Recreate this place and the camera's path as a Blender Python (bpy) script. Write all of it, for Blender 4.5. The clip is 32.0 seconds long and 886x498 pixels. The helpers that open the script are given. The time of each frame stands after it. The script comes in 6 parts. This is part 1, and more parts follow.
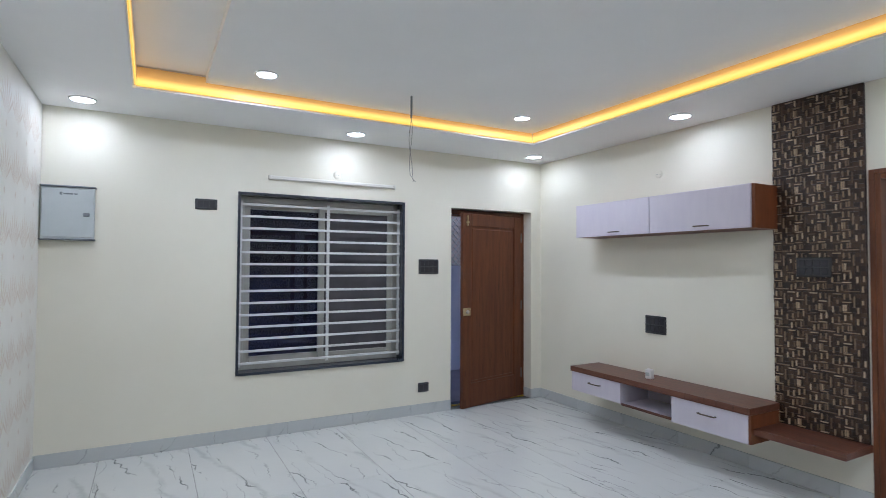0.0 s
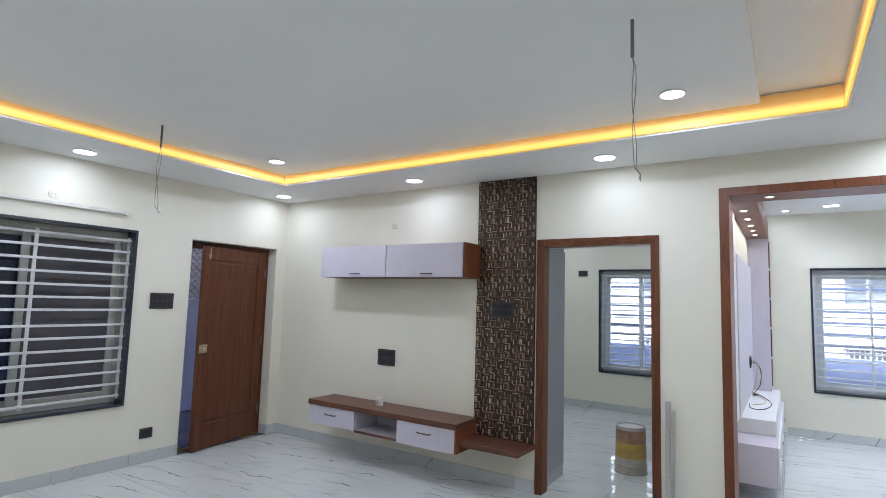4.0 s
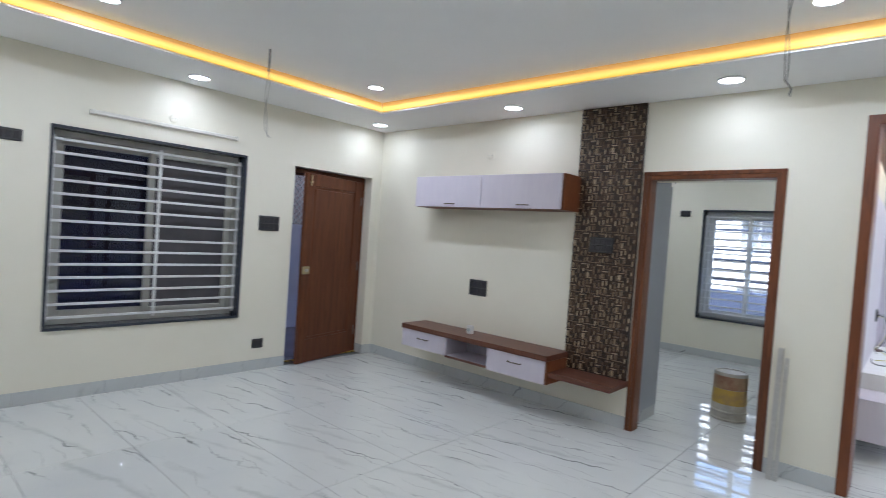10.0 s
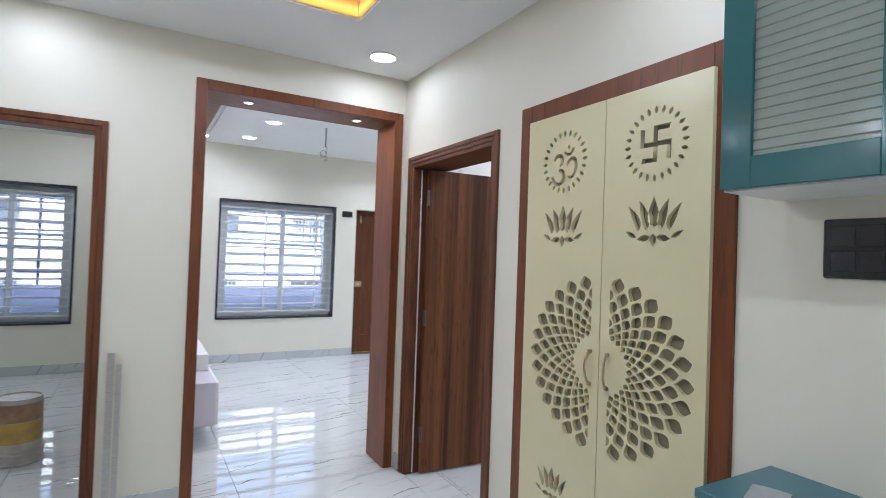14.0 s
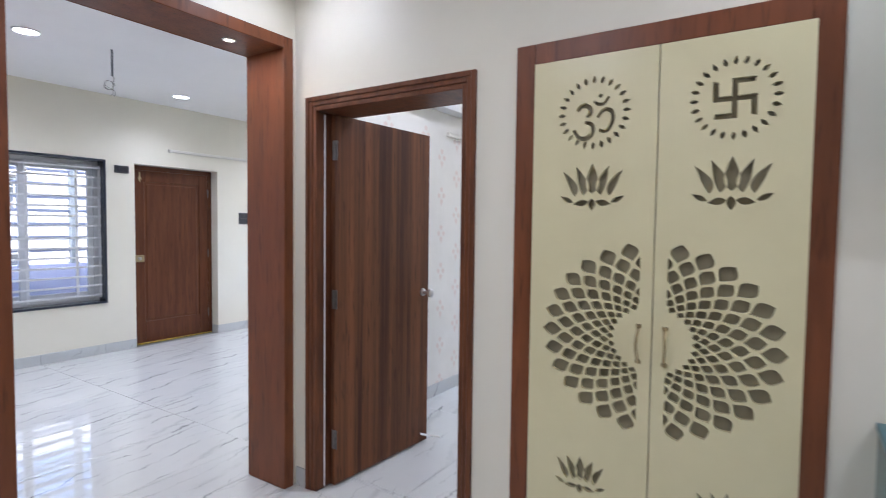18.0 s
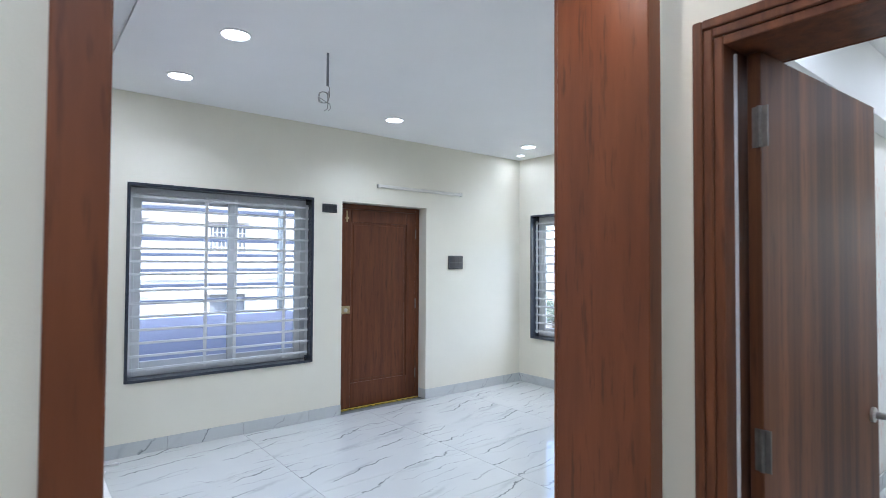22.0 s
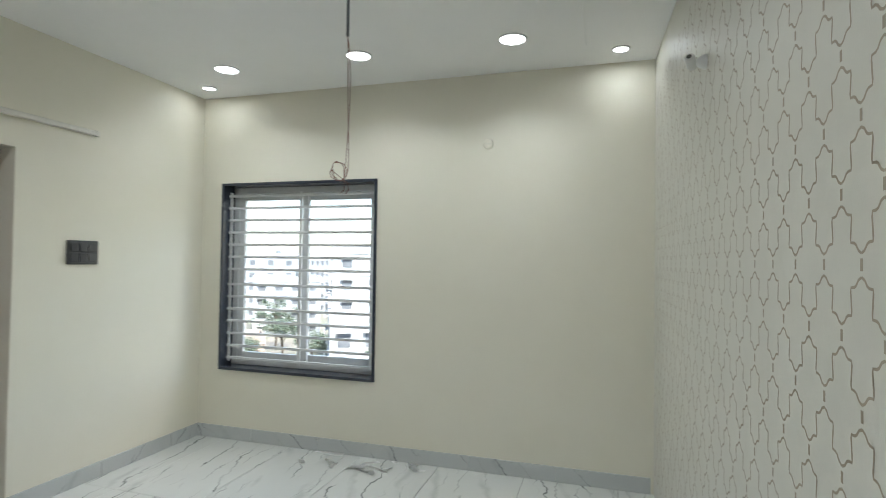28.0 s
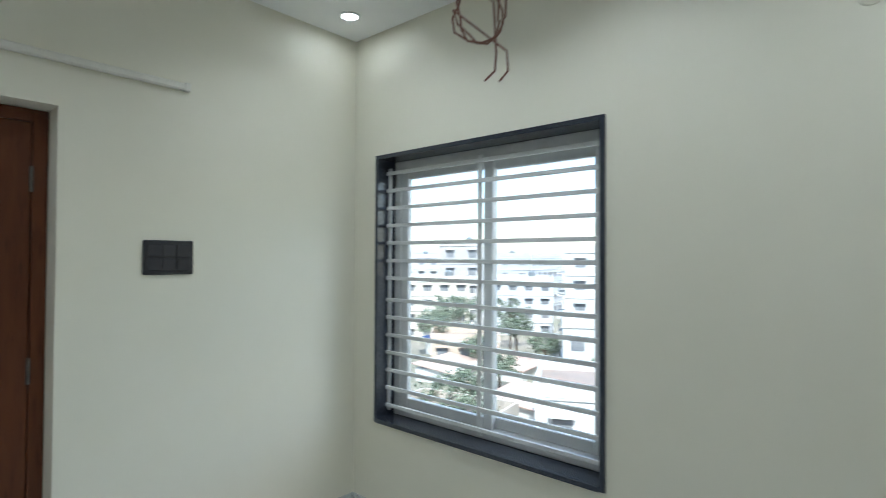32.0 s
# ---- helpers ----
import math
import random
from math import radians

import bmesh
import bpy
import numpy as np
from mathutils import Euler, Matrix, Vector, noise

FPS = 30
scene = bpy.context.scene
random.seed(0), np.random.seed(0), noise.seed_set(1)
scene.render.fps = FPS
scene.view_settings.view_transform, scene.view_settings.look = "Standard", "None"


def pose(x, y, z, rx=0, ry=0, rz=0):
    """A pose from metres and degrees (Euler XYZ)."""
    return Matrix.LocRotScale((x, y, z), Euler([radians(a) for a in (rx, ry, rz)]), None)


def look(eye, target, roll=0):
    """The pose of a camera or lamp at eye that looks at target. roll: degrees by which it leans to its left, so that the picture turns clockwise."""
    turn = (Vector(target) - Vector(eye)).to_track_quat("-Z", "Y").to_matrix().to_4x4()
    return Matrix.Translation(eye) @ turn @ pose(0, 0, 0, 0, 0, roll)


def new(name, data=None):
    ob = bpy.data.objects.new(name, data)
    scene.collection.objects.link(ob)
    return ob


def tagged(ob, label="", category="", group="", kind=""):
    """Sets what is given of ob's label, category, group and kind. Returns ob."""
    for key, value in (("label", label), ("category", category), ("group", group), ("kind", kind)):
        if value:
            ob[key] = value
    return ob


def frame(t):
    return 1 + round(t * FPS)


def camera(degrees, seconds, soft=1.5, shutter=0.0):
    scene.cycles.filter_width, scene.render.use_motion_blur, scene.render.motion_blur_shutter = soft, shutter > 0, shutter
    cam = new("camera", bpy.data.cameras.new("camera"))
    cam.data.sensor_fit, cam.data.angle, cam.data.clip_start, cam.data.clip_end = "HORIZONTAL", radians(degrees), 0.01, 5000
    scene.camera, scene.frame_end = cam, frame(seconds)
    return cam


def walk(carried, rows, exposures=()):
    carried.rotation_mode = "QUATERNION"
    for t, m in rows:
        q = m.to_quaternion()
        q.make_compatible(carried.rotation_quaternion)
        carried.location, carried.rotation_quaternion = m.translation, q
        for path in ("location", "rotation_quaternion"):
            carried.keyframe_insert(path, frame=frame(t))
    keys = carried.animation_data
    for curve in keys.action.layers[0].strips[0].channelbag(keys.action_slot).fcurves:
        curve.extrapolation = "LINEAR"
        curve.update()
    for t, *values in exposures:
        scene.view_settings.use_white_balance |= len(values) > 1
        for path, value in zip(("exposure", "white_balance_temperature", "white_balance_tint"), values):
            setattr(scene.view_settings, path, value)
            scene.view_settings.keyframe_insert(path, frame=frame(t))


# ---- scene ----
cam = camera(79.6, 32.0, soft=0.75, shutter=0.4)
PATH = [
    (0, (0.087, 0.101, 1.458), (-1.665, 1.065, 1.518), 0.3),
    (0.5, (0.112, 0.026, 1.459), (-1.564, 1.116, 1.521), 0.3),
    (1, (0.125, -0.029, 1.429), (-1.452, 1.199, 1.511), 0.1),
    (1.5, (0.144, -0.05, 1.457), (-1.346, 1.28, 1.564), 0.2),
    (2, (0.159, -0.097, 1.48), (-1.227, 1.337, 1.624), 0.6),
    (2.5, (0.219, -0.133, 1.508), (-1.058, 1.397, 1.675), 1.2),
    (3, (0.241, -0.18, 1.512), (-0.954, 1.415, 1.684), 1.3),
    (3.5, (0.268, -0.207, 1.522), (-0.864, 1.432, 1.705), 1.5),
    (5.5, (0.275, -0.21, 1.495), (-0.764, 1.489, 1.683), 2.4),
    (6, (0.264, -0.207, 1.474), (-0.774, 1.499, 1.585), 2.8),
    (6.5, (0.273, -0.188, 1.451), (-0.767, 1.52, 1.475), 3.2),
    (7, (0.267, -0.184, 1.436), (-0.784, 1.517, 1.41), 3.2),
    (7.5, (0.22, -0.229, 1.441), (-0.911, 1.419, 1.368), 2.9),
    (8, (0.19, -0.258, 1.449), (-1.082, 1.283, 1.364), 2.6),
    (8.5, (0.159, -0.297, 1.46), (-1.27, 1.1, 1.387), 2.3),
    (9, (0.174, -0.283, 1.468), (-1.336, 1.027, 1.391), 2.2),
    (9.5, (0.153, -0.287, 1.457), (-1.314, 1.07, 1.387), 2.5),
    (10, (0.159, -0.229, 1.45), (-1.173, 1.262, 1.396), 4.0),
    (10.5, (0.106, -0.086, 1.438), (-0.989, 1.587, 1.423), 4.1),
    (11, (0.071, 0.06, 1.474), (-0.756, 1.881, 1.475), 3.1),
    (11.5, (0.021, 0.167, 1.454), (-0.486, 2.101, 1.482), 2.9),
    (12, (-0.037, 0.259, 1.435), (-0.207, 2.251, 1.476), 2.8),
    (12.5, (-0.143, 0.35, 1.431), (0.117, 2.332, 1.484), 2.5),
    (13, (-0.221, 0.435, 1.446), (0.341, 2.354, 1.498), 2.3),
    (13.5, (-0.307, 0.546, 1.43), (0.498, 2.376, 1.481), 2.3),
    (14, (-0.379, 0.681, 1.408), (0.617, 2.415, 1.44), 2.0),
    (14.5, (-0.464, 0.831, 1.432), (0.727, 2.437, 1.457), 1.2),
    (15, (-0.548, 0.931, 1.426), (0.805, 2.403, 1.452), 1.3),
    (15.5, (-0.661, 1.02, 1.419), (0.867, 2.31, 1.435), 1.5),
    (17.5, (-0.773, 1.555, 1.397), (0.956, 2.548, 1.243), 1.1),
    (18, (-0.77, 1.726, 1.414), (0.901, 2.821, 1.322), 0.7),
    (18.5, (-0.75, 1.938, 1.437), (0.88, 3.096, 1.401), -0.1),
    (19, (-0.748, 2.108, 1.443), (0.823, 3.346, 1.429), -0.2),
    (19.5, (-0.68, 2.301, 1.427), (0.789, 3.659, 1.44), -0.6),
    (20, (-0.541, 2.49, 1.435), (0.821, 3.954, 1.453), -0.3),
    (20.5, (-0.418, 2.681, 1.457), (0.858, 4.222, 1.476), 0.2),
    (21, (-0.33, 2.853, 1.452), (0.923, 4.412, 1.484), 0.0),
    (21.5, (-0.236, 3.055, 1.461), (1.019, 4.611, 1.508), 0.1),
    (22, (-0.152, 3.207, 1.458), (1.098, 4.768, 1.509), 0.3),
    (22.5, (-0.023, 3.392, 1.451), (1.177, 4.992, 1.495), 0.4),
    (23, (0.103, 3.545, 1.478), (1.227, 5.2, 1.514), 0.7),
    (23.5, (0.163, 3.716, 1.473), (1.203, 5.424, 1.504), 0.9),
    (24, (0.225, 3.85, 1.479), (1.26, 5.561, 1.5), 0.9),
    (24.5, (0.293, 4.004, 1.491), (1.371, 5.688, 1.519), 0.8),
    (26.5, (0.762, 4.437, 1.453), (2.332, 5.675, 1.494), 0.7),
    (27, (0.857, 4.52, 1.452), (2.553, 5.578, 1.49), 0.7),
    (27.5, (1.019, 4.578, 1.427), (2.836, 5.412, 1.472), 1.0),
    (28, (1.154, 4.65, 1.44), (3.068, 5.229, 1.484), 0.8),
    (28.5, (1.352, 4.71, 1.443), (3.309, 5.122, 1.469), 0.6),
    (29, (1.528, 4.788, 1.457), (3.497, 5.141, 1.461), 0.6),
    (29.5, (1.773, 4.846, 1.476), (3.725, 5.279, 1.474), 0.6),
    (30, (1.96, 4.917, 1.492), (3.887, 5.454, 1.486), 0.5),
    (30.5, (2.151, 5.006, 1.471), (4.049, 5.636, 1.478), 0.3),
    (31, (2.344, 5.123, 1.479), (4.181, 5.914, 1.493), -0.1),
    (31.5, (2.536, 5.211, 1.467), (4.254, 6.234, 1.49), -0.3),
    (32, (2.751, 5.334, 1.464), (4.247, 6.661, 1.498), 0.3),
]
walk(cam, [(t, look(eye, target, roll)) for t, eye, target, roll in PATH],
     [(0.0, 2.84, 5560, 16), (9.0, 2.80, 5680, 15), (14.0, 2.80, 5660, 17), (18.0, 2.74, 5760, 22), (21.0, 2.64, 5500, 17), (24.0, 2.46, 5700, 12), (27.0, 2.10, 6300, 9), (30.0, 2.09, 6200, 7), (32.0, 1.77, 5900, 5)])


# ---- light and world ----
world = bpy.data.worlds.new("sky")
scene.world = world
world.use_nodes = True
wn = world.node_tree.nodes
sky = wn.new("ShaderNodeTexSky")
sky.sky_type, sky.sun_disc = "NISHITA", False
sky.sun_elevation, sky.sun_rotation = radians(48), radians(130)
sky.air_density, sky.dust_density = 1.0, 1.5
world.node_tree.links.new(sky.outputs[0], wn["Background"].inputs[0])
wn["Background"].inputs[1].default_value = 0.15
sun = new("sun", bpy.data.lights.new("sun", "SUN"))
sun.data.energy, sun.data.angle, sun.data.color = 3.3, radians(8), (1.0, 0.96, 0.9)
sun.rotation_euler = (radians(42), 0, radians(-50))

DOWN_W, COVE_E = 0.66, 0.175


def lamp(name, x, y, z, watts, size, colour=(0.93, 0.97, 1.0), spread=180):
    """A round lamp that shines down from a ceiling fitting."""
    ob = new(name, bpy.data.lights.new(name, "AREA"))
    ob.data.shape, ob.data.size, ob.data.energy, ob.data.color = "DISK", size, watts, colour
    ob.data.spread = radians(spread)
    ob.location = (x, y, z)
    return ob


# ---- materials ----
def material(name, base, rough=0.5, metal=0.0, second=None, scale=6.0, stretch=(1, 1, 1), mix=(0.35, 0.65), bump=0.0, bump_scale=60.0,
             coat=0.0, jitter=0.0, spec=0.5, rough_var=0.0, fleck=None):
    """A Principled material: two tones mixed by stretched noise, with fine relief and varied gloss."""
    m = bpy.data.materials.new(name)
    m.use_nodes = True
    nt = m.node_tree
    n, k = nt.nodes, nt.links.new
    p = n["Principled BSDF"]
    p.inputs["Roughness"].default_value, p.inputs["Metallic"].default_value = rough, metal
    p.inputs["Coat Weight"].default_value, p.inputs["Coat Roughness"].default_value = coat, 0.08
    p.inputs["Specular IOR Level"].default_value = spec
    p.inputs["Base Color"].default_value = (*base, 1)
    co, mp = n.new("ShaderNodeTexCoord"), n.new("ShaderNodeMapping")
    mp.inputs["Scale"].default_value = stretch
    k(co.outputs["Object"], mp.inputs["Vector"])
    vec = mp.outputs[0]
    if jitter:
        info, mul, add = n.new("ShaderNodeObjectInfo"), n.new("ShaderNodeMath"), n.new("ShaderNodeVectorMath")
        mul.operation, mul.inputs[1].default_value = "MULTIPLY", jitter
        k(info.outputs["Random"], mul.inputs[0])
        k(vec, add.inputs[0])
        k(mul.outputs[0], add.inputs[1])
        vec = add.outputs[0]
    if second:
        tex, ramp = n.new("ShaderNodeTexNoise"), n.new("ShaderNodeValToRGB")
        tex.inputs["Scale"].default_value, tex.inputs["Detail"].default_value = scale, 8
        tex.inputs["Roughness"].default_value = 0.62
        k(vec, tex.inputs["Vector"])
        k(tex.outputs["Fac"], ramp.inputs[0])
        ramp.color_ramp.elements[0].position, ramp.color_ramp.elements[1].position = mix
        ramp.color_ramp.elements[0].color, ramp.color_ramp.elements[1].color = (*base, 1), (*second, 1)
        k(ramp.outputs[0], p.inputs["Base Color"])
        if fleck:
            fl, fr, fm, fs = n.new("ShaderNodeTexNoise"), n.new("ShaderNodeMapRange"), n.new("ShaderNodeMix"), n.new("ShaderNodeMapping")
            fs.inputs["Scale"].default_value = (55, 55, 7)
            fl.inputs["Scale"].default_value, fl.inputs["Detail"].default_value = 1.0, 3
            fr.inputs["From Min"].default_value, fr.inputs["From Max"].default_value = 0.56, 0.72
            fr.inputs["To Max"].default_value = 0.6
            fm.data_type = "RGBA"
            k(co.outputs["Object"], fs.inputs["Vector"])
            k(fs.outputs[0], fl.inputs["Vector"])
            k(fl.outputs["Fac"], fr.inputs["Value"])
            k(fr.outputs[0], fm.inputs[0])
            k(ramp.outputs[0], fm.inputs[6])
            fm.inputs[7].default_value = (*fleck, 1)
            k(fm.outputs[2], p.inputs["Base Color"])
        if rough_var:
            mr = n.new("ShaderNodeMapRange")
            mr.inputs["To Min"].default_value, mr.inputs["To Max"].default_value = rough - rough_var, rough + rough_var
            k(tex.outputs["Fac"], mr.inputs["Value"])
            k(mr.outputs[0], p.inputs["Roughness"])
    if bump:
        fine, bp = n.new("ShaderNodeTexNoise"), n.new("ShaderNodeBump")
        fine.inputs["Scale"].default_value, fine.inputs["Detail"].default_value = bump_scale, 4
        bp.inputs["Strength"].default_value, bp.inputs["Distance"].default_value = bump, 0.004
        k(vec, fine.inputs["Vector"])
        k(fine.outputs["Fac"], bp.inputs["Height"])
        k(bp.outputs[0], p.inputs["Normal"])
    return m


def glow(name, colour, strength, base=(0.8, 0.8, 0.8)):
    m = bpy.data.materials.new(name)
    m.use_nodes = True
    p = m.node_tree.nodes["Principled BSDF"]
    p.inputs["Base Color"].default_value = (*base, 1)
    p.inputs["Emission Color"].default_value, p.inputs["Emission Strength"].default_value = (*colour, 1), strength
    return m


def marble(name, rough, vein=(0.15, 0.155, 0.152), base=(0.625, 0.637, 0.605), angle=12.0, upright=False, freq=4.4, gate0=0.47):
    """Polished white vitrified stone with thin, broken grey veins that run one way, and faint clouds. upright: for skirtings on a wall."""
    m = bpy.data.materials.new(name)
    m.use_nodes = True
    nt = m.node_tree
    n, k = nt.nodes, nt.links.new
    p = n["Principled BSDF"]
    p.inputs["Roughness"].default_value = rough

    def sums(op, x, y=None, z=None):
        q = n.new("ShaderNodeMath")
        q.operation = op
        for i, v in enumerate((x, y, z)):
            if isinstance(v, (int, float)):
                q.inputs[i].default_value = v
            elif v is not None:
                k(v, q.inputs[i])
        return q.outputs[0]

    co, info, add = n.new("ShaderNodeTexCoord"), n.new("ShaderNodeObjectInfo"), n.new("ShaderNodeVectorMath")
    place = co.outputs["Object"]
    if upright:
        sep, com = n.new("ShaderNodeSeparateXYZ"), n.new("ShaderNodeCombineXYZ")
        k(place, sep.inputs[0])
        k(sums("ADD", sep.outputs[0], sep.outputs[1]), com.inputs[0])
        k(sep.outputs[2], com.inputs[1])
        place = com.outputs[0]
    k(place, add.inputs[0])
    k(sums("MULTIPLY", info.outputs["Random"], 40.0), add.inputs[1])

    def noise(vec, scale, detail, rough_n=0.55):
        tex = n.new("ShaderNodeTexNoise")
        tex.inputs["Scale"].default_value, tex.inputs["Detail"].default_value, tex.inputs["Roughness"].default_value = scale, detail, rough_n
        k(vec, tex.inputs["Vector"])
        return tex.outputs["Fac"]

    def ramp(value, lo, hi, a=0.0, b=1.0):
        mr = n.new("ShaderNodeMapRange")
        mr.inputs["From Min"].default_value, mr.inputs["From Max"].default_value = lo, hi
        mr.inputs["To Min"].default_value, mr.inputs["To Max"].default_value = a, b
        k(value, mr.inputs["Value"])
        return mr.outputs[0]

    def veins(turn_deg, f, width, seed, lo):
        """Wavering parallel lines f to the metre, broken into wisps of about half a metre."""
        turn, far, sep = n.new("ShaderNodeMapping"), n.new("ShaderNodeMapping"), n.new("ShaderNodeSeparateXYZ")
        turn.inputs["Rotation"].default_value = (0, 0, radians(-turn_deg))
        turn.inputs["Location"].default_value = (seed, seed * 0.37, 0)
        k(add.outputs[0], turn.inputs["Vector"])
        k(turn.outputs[0], sep.inputs[0])
        bend = sums("SUBTRACT", noise(turn.outputs[0], 2.3, 5.0, 0.6), 0.5)
        line = sums("ABSOLUTE", sums("SUBTRACT", sums("FRACT", sums("MULTIPLY", sums("MULTIPLY_ADD", bend, 0.30, sep.outputs[1]), f)), 0.5))
        far.inputs["Scale"].default_value = (1.3, 4.0, 1)
        k(turn.outputs[0], far.inputs["Vector"])
        gate = ramp(noise(far.outputs[0], 1.6, 2.0), lo, lo + 0.14)
        return sums("MULTIPLY", ramp(sums("DIVIDE", line, f), width * 0.15, width, 1.0, 0.0), gate)

    both = sums("MAXIMUM", sums("MULTIPLY", veins(angle, freq, 0.0085, 3.0, gate0), 0.95), sums("MULTIPLY", veins(angle - 9, freq * 1.9, 0.005, 11.0, gate0 + 0.03), 0.55))
    soft = sums("MULTIPLY", veins(angle + 4, freq * 0.7, 0.035, 7.0, gate0), 0.22)
    cr, mixn = n.new("ShaderNodeValToRGB"), n.new("ShaderNodeMix")
    k(noise(add.outputs[0], 2.2, 6.0), cr.inputs[0])
    cr.color_ramp.elements[0].position, cr.color_ramp.elements[1].position = 0.3, 0.7
    cr.color_ramp.elements[0].color = (base[0] * 0.93, base[1] * 0.935, base[2] * 0.95, 1)
    cr.color_ramp.elements[1].color = (*base, 1)
    mixn.data_type = "RGBA"
    k(sums("MAXIMUM", both, soft), mixn.inputs[0])
    k(cr.outputs[0], mixn.inputs[6])
    mixn.inputs[7].default_value = (*vein, 1)
    k(mixn.outputs[2], p.inputs["Base Color"])
    return m


def glass(name, tint=(1, 1, 1), rough=0.0):
    """A clear pane: mostly see-through, with a Fresnel reflection."""
    m = bpy.data.materials.new(name)
    m.use_nodes = True
    n, k = m.node_tree.nodes, m.node_tree.links.new
    n.remove(n["Principled BSDF"])
    fr, tr, gl, mx = n.new("ShaderNodeLayerWeight"), n.new("ShaderNodeBsdfTransparent"), n.new("ShaderNodeBsdfGlossy"), n.new("ShaderNodeMixShader")
    fr.inputs["Blend"].default_value = 0.5
    pw, ma = n.new("ShaderNodeMath"), n.new("ShaderNodeMath")
    pw.operation, pw.inputs[1].default_value = "POWER", 5.0
    ma.operation, ma.inputs[1].default_value, ma.inputs[2].default_value = "MULTIPLY_ADD", 0.9, 0.035
    k(fr.outputs["Facing"], pw.inputs[0])
    k(pw.outputs[0], ma.inputs[0])
    tr.inputs["Color"].default_value, gl.inputs["Roughness"].default_value = (*tint, 1), rough
    k(ma.outputs[0], mx.inputs[0])
    k(tr.outputs[0], mx.inputs[1])
    k(gl.outputs[0], mx.inputs[2])
    k(mx.outputs[0], n["Material Output"].inputs["Surface"])
    return m


CREAM = material("cream_wall_paint", (0.762, 0.732, 0.615), 0.55, second=(0.737, 0.706, 0.587), scale=1.6, bump=0.10, bump_scale=220)
WHITE_CEIL = material("white_ceiling_paint", (0.880, 0.882, 0.868), 0.6, second=(0.848, 0.850, 0.836), scale=1.2, bump=0.06, bump_scale=180)
TILE = marble("polished_marble_tile", 0.012)
SKIRT = marble("marble_skirting", 0.15, vein=(0.20, 0.21, 0.215), base=(0.54, 0.56, 0.545), angle=52.0, upright=True, freq=2.4, gate0=0.46)
GROUT = material("grey_grout", (0.22, 0.22, 0.21), 0.9, second=(0.15, 0.155, 0.15), scale=30)
PANEL_WOOD = material("brown_laminate", (0.215, 0.069, 0.0245), 0.40, second=(0.125, 0.038, 0.014), scale=3, stretch=(4, 4, 0.5), mix=(0.3, 0.72), bump=0.08, bump_scale=40, jitter=9, spec=0.35, fleck=(0.06, 0.019, 0.009))
FRAME_WOOD = material("teak_brown_frame", (0.178, 0.060, 0.022), 0.42, second=(0.088, 0.029, 0.012), scale=4, stretch=(6, 6, 0.6), bump=0.10, bump_scale=60, jitter=9, spec=0.35, fleck=(0.05, 0.016, 0.008))
TOP_WOOD = material("walnut_laminate_top", (0.160, 0.062, 0.036), 0.35, second=(0.095, 0.035, 0.022), scale=6, stretch=(0.5, 6, 6), jitter=5, spec=0.35, fleck=(0.05, 0.018, 0.011))
LEAF_WOOD = material("streaky_walnut_veneer", (0.058, 0.021, 0.010), 0.48, second=(0.21, 0.080, 0.031), scale=2.6, stretch=(5, 5, 0.10), mix=(0.38, 0.66), bump=0.05, bump_scale=50, spec=0.25, fleck=(0.035, 0.011, 0.006))
DOOR_WOOD = material("red_brown_door_skin", (0.132, 0.043, 0.0165), 0.36, second=(0.085, 0.026, 0.0105), scale=4, stretch=(5, 5, 0.4), bump=0.08, bump_scale=70, spec=0.3, fleck=(0.045, 0.014, 0.006))
LILAC = material("lilac_laminate", (0.60, 0.56, 0.62), 0.3, second=(0.57, 0.53, 0.60), scale=20, stretch=(1, 1, 0.2))
IVORY = material("ivory_pu_paint", (0.69, 0.635, 0.39), 0.3, second=(0.66, 0.605, 0.365), scale=3, bump=0.03, bump_scale=160)
TEAL = material("teal_gloss_laminate", (0.030, 0.125, 0.128), 0.14, second=(0.036, 0.145, 0.147), scale=3)
TEAL_TOP = material("teal_grey_top", (0.055, 0.165, 0.195), 0.3, second=(0.045, 0.145, 0.175), scale=8)
GRANITE = material("black_granite", (0.024, 0.029, 0.040), 0.18, second=(0.052, 0.060, 0.077), scale=90, mix=(0.4, 0.7))
UPVC = material("off_white_upvc", (0.58, 0.59, 0.575), 0.3, second=(0.52, 0.53, 0.52), scale=8)
BEIGE_FRAME = material("beige_window_section", (0.40, 0.395, 0.35), 0.35, second=(0.34, 0.335, 0.30), scale=8)
BAR_PAINT = material("white_enamel_bar", (0.68, 0.69, 0.68), 0.35, second=(0.60, 0.61, 0.60), scale=12)
SWITCH = material("black_switch_plate", (0.022, 0.022, 0.025), 0.28, second=(0.03, 0.03, 0.033), scale=30)
SWITCH_KEY = material("charcoal_rocker", (0.04, 0.04, 0.045), 0.22)
CHROME = material("brushed_steel", (0.62, 0.61, 0.58), 0.28, 1.0, second=(0.5, 0.49, 0.47), scale=30, stretch=(1, 1, 8))
HINGE_STEEL = material("dull_hinge_steel", (0.22, 0.215, 0.20), 0.4, 0.9, second=(0.15, 0.145, 0.14), scale=25)
BRONZE = material("antique_bronze", (0.16, 0.13, 0.10), 0.35, 0.9, second=(0.10, 0.08, 0.06), scale=25)
BRASS = material("aged_brass", (0.55, 0.46, 0.28), 0.3, 1.0, second=(0.42, 0.34, 0.2), scale=20)
WIRE_RED = material("copper_brown_wire", (0.20, 0.09, 0.06), 0.5)
WIRE_GREY = material("grey_wire", (0.22, 0.22, 0.20), 0.5)
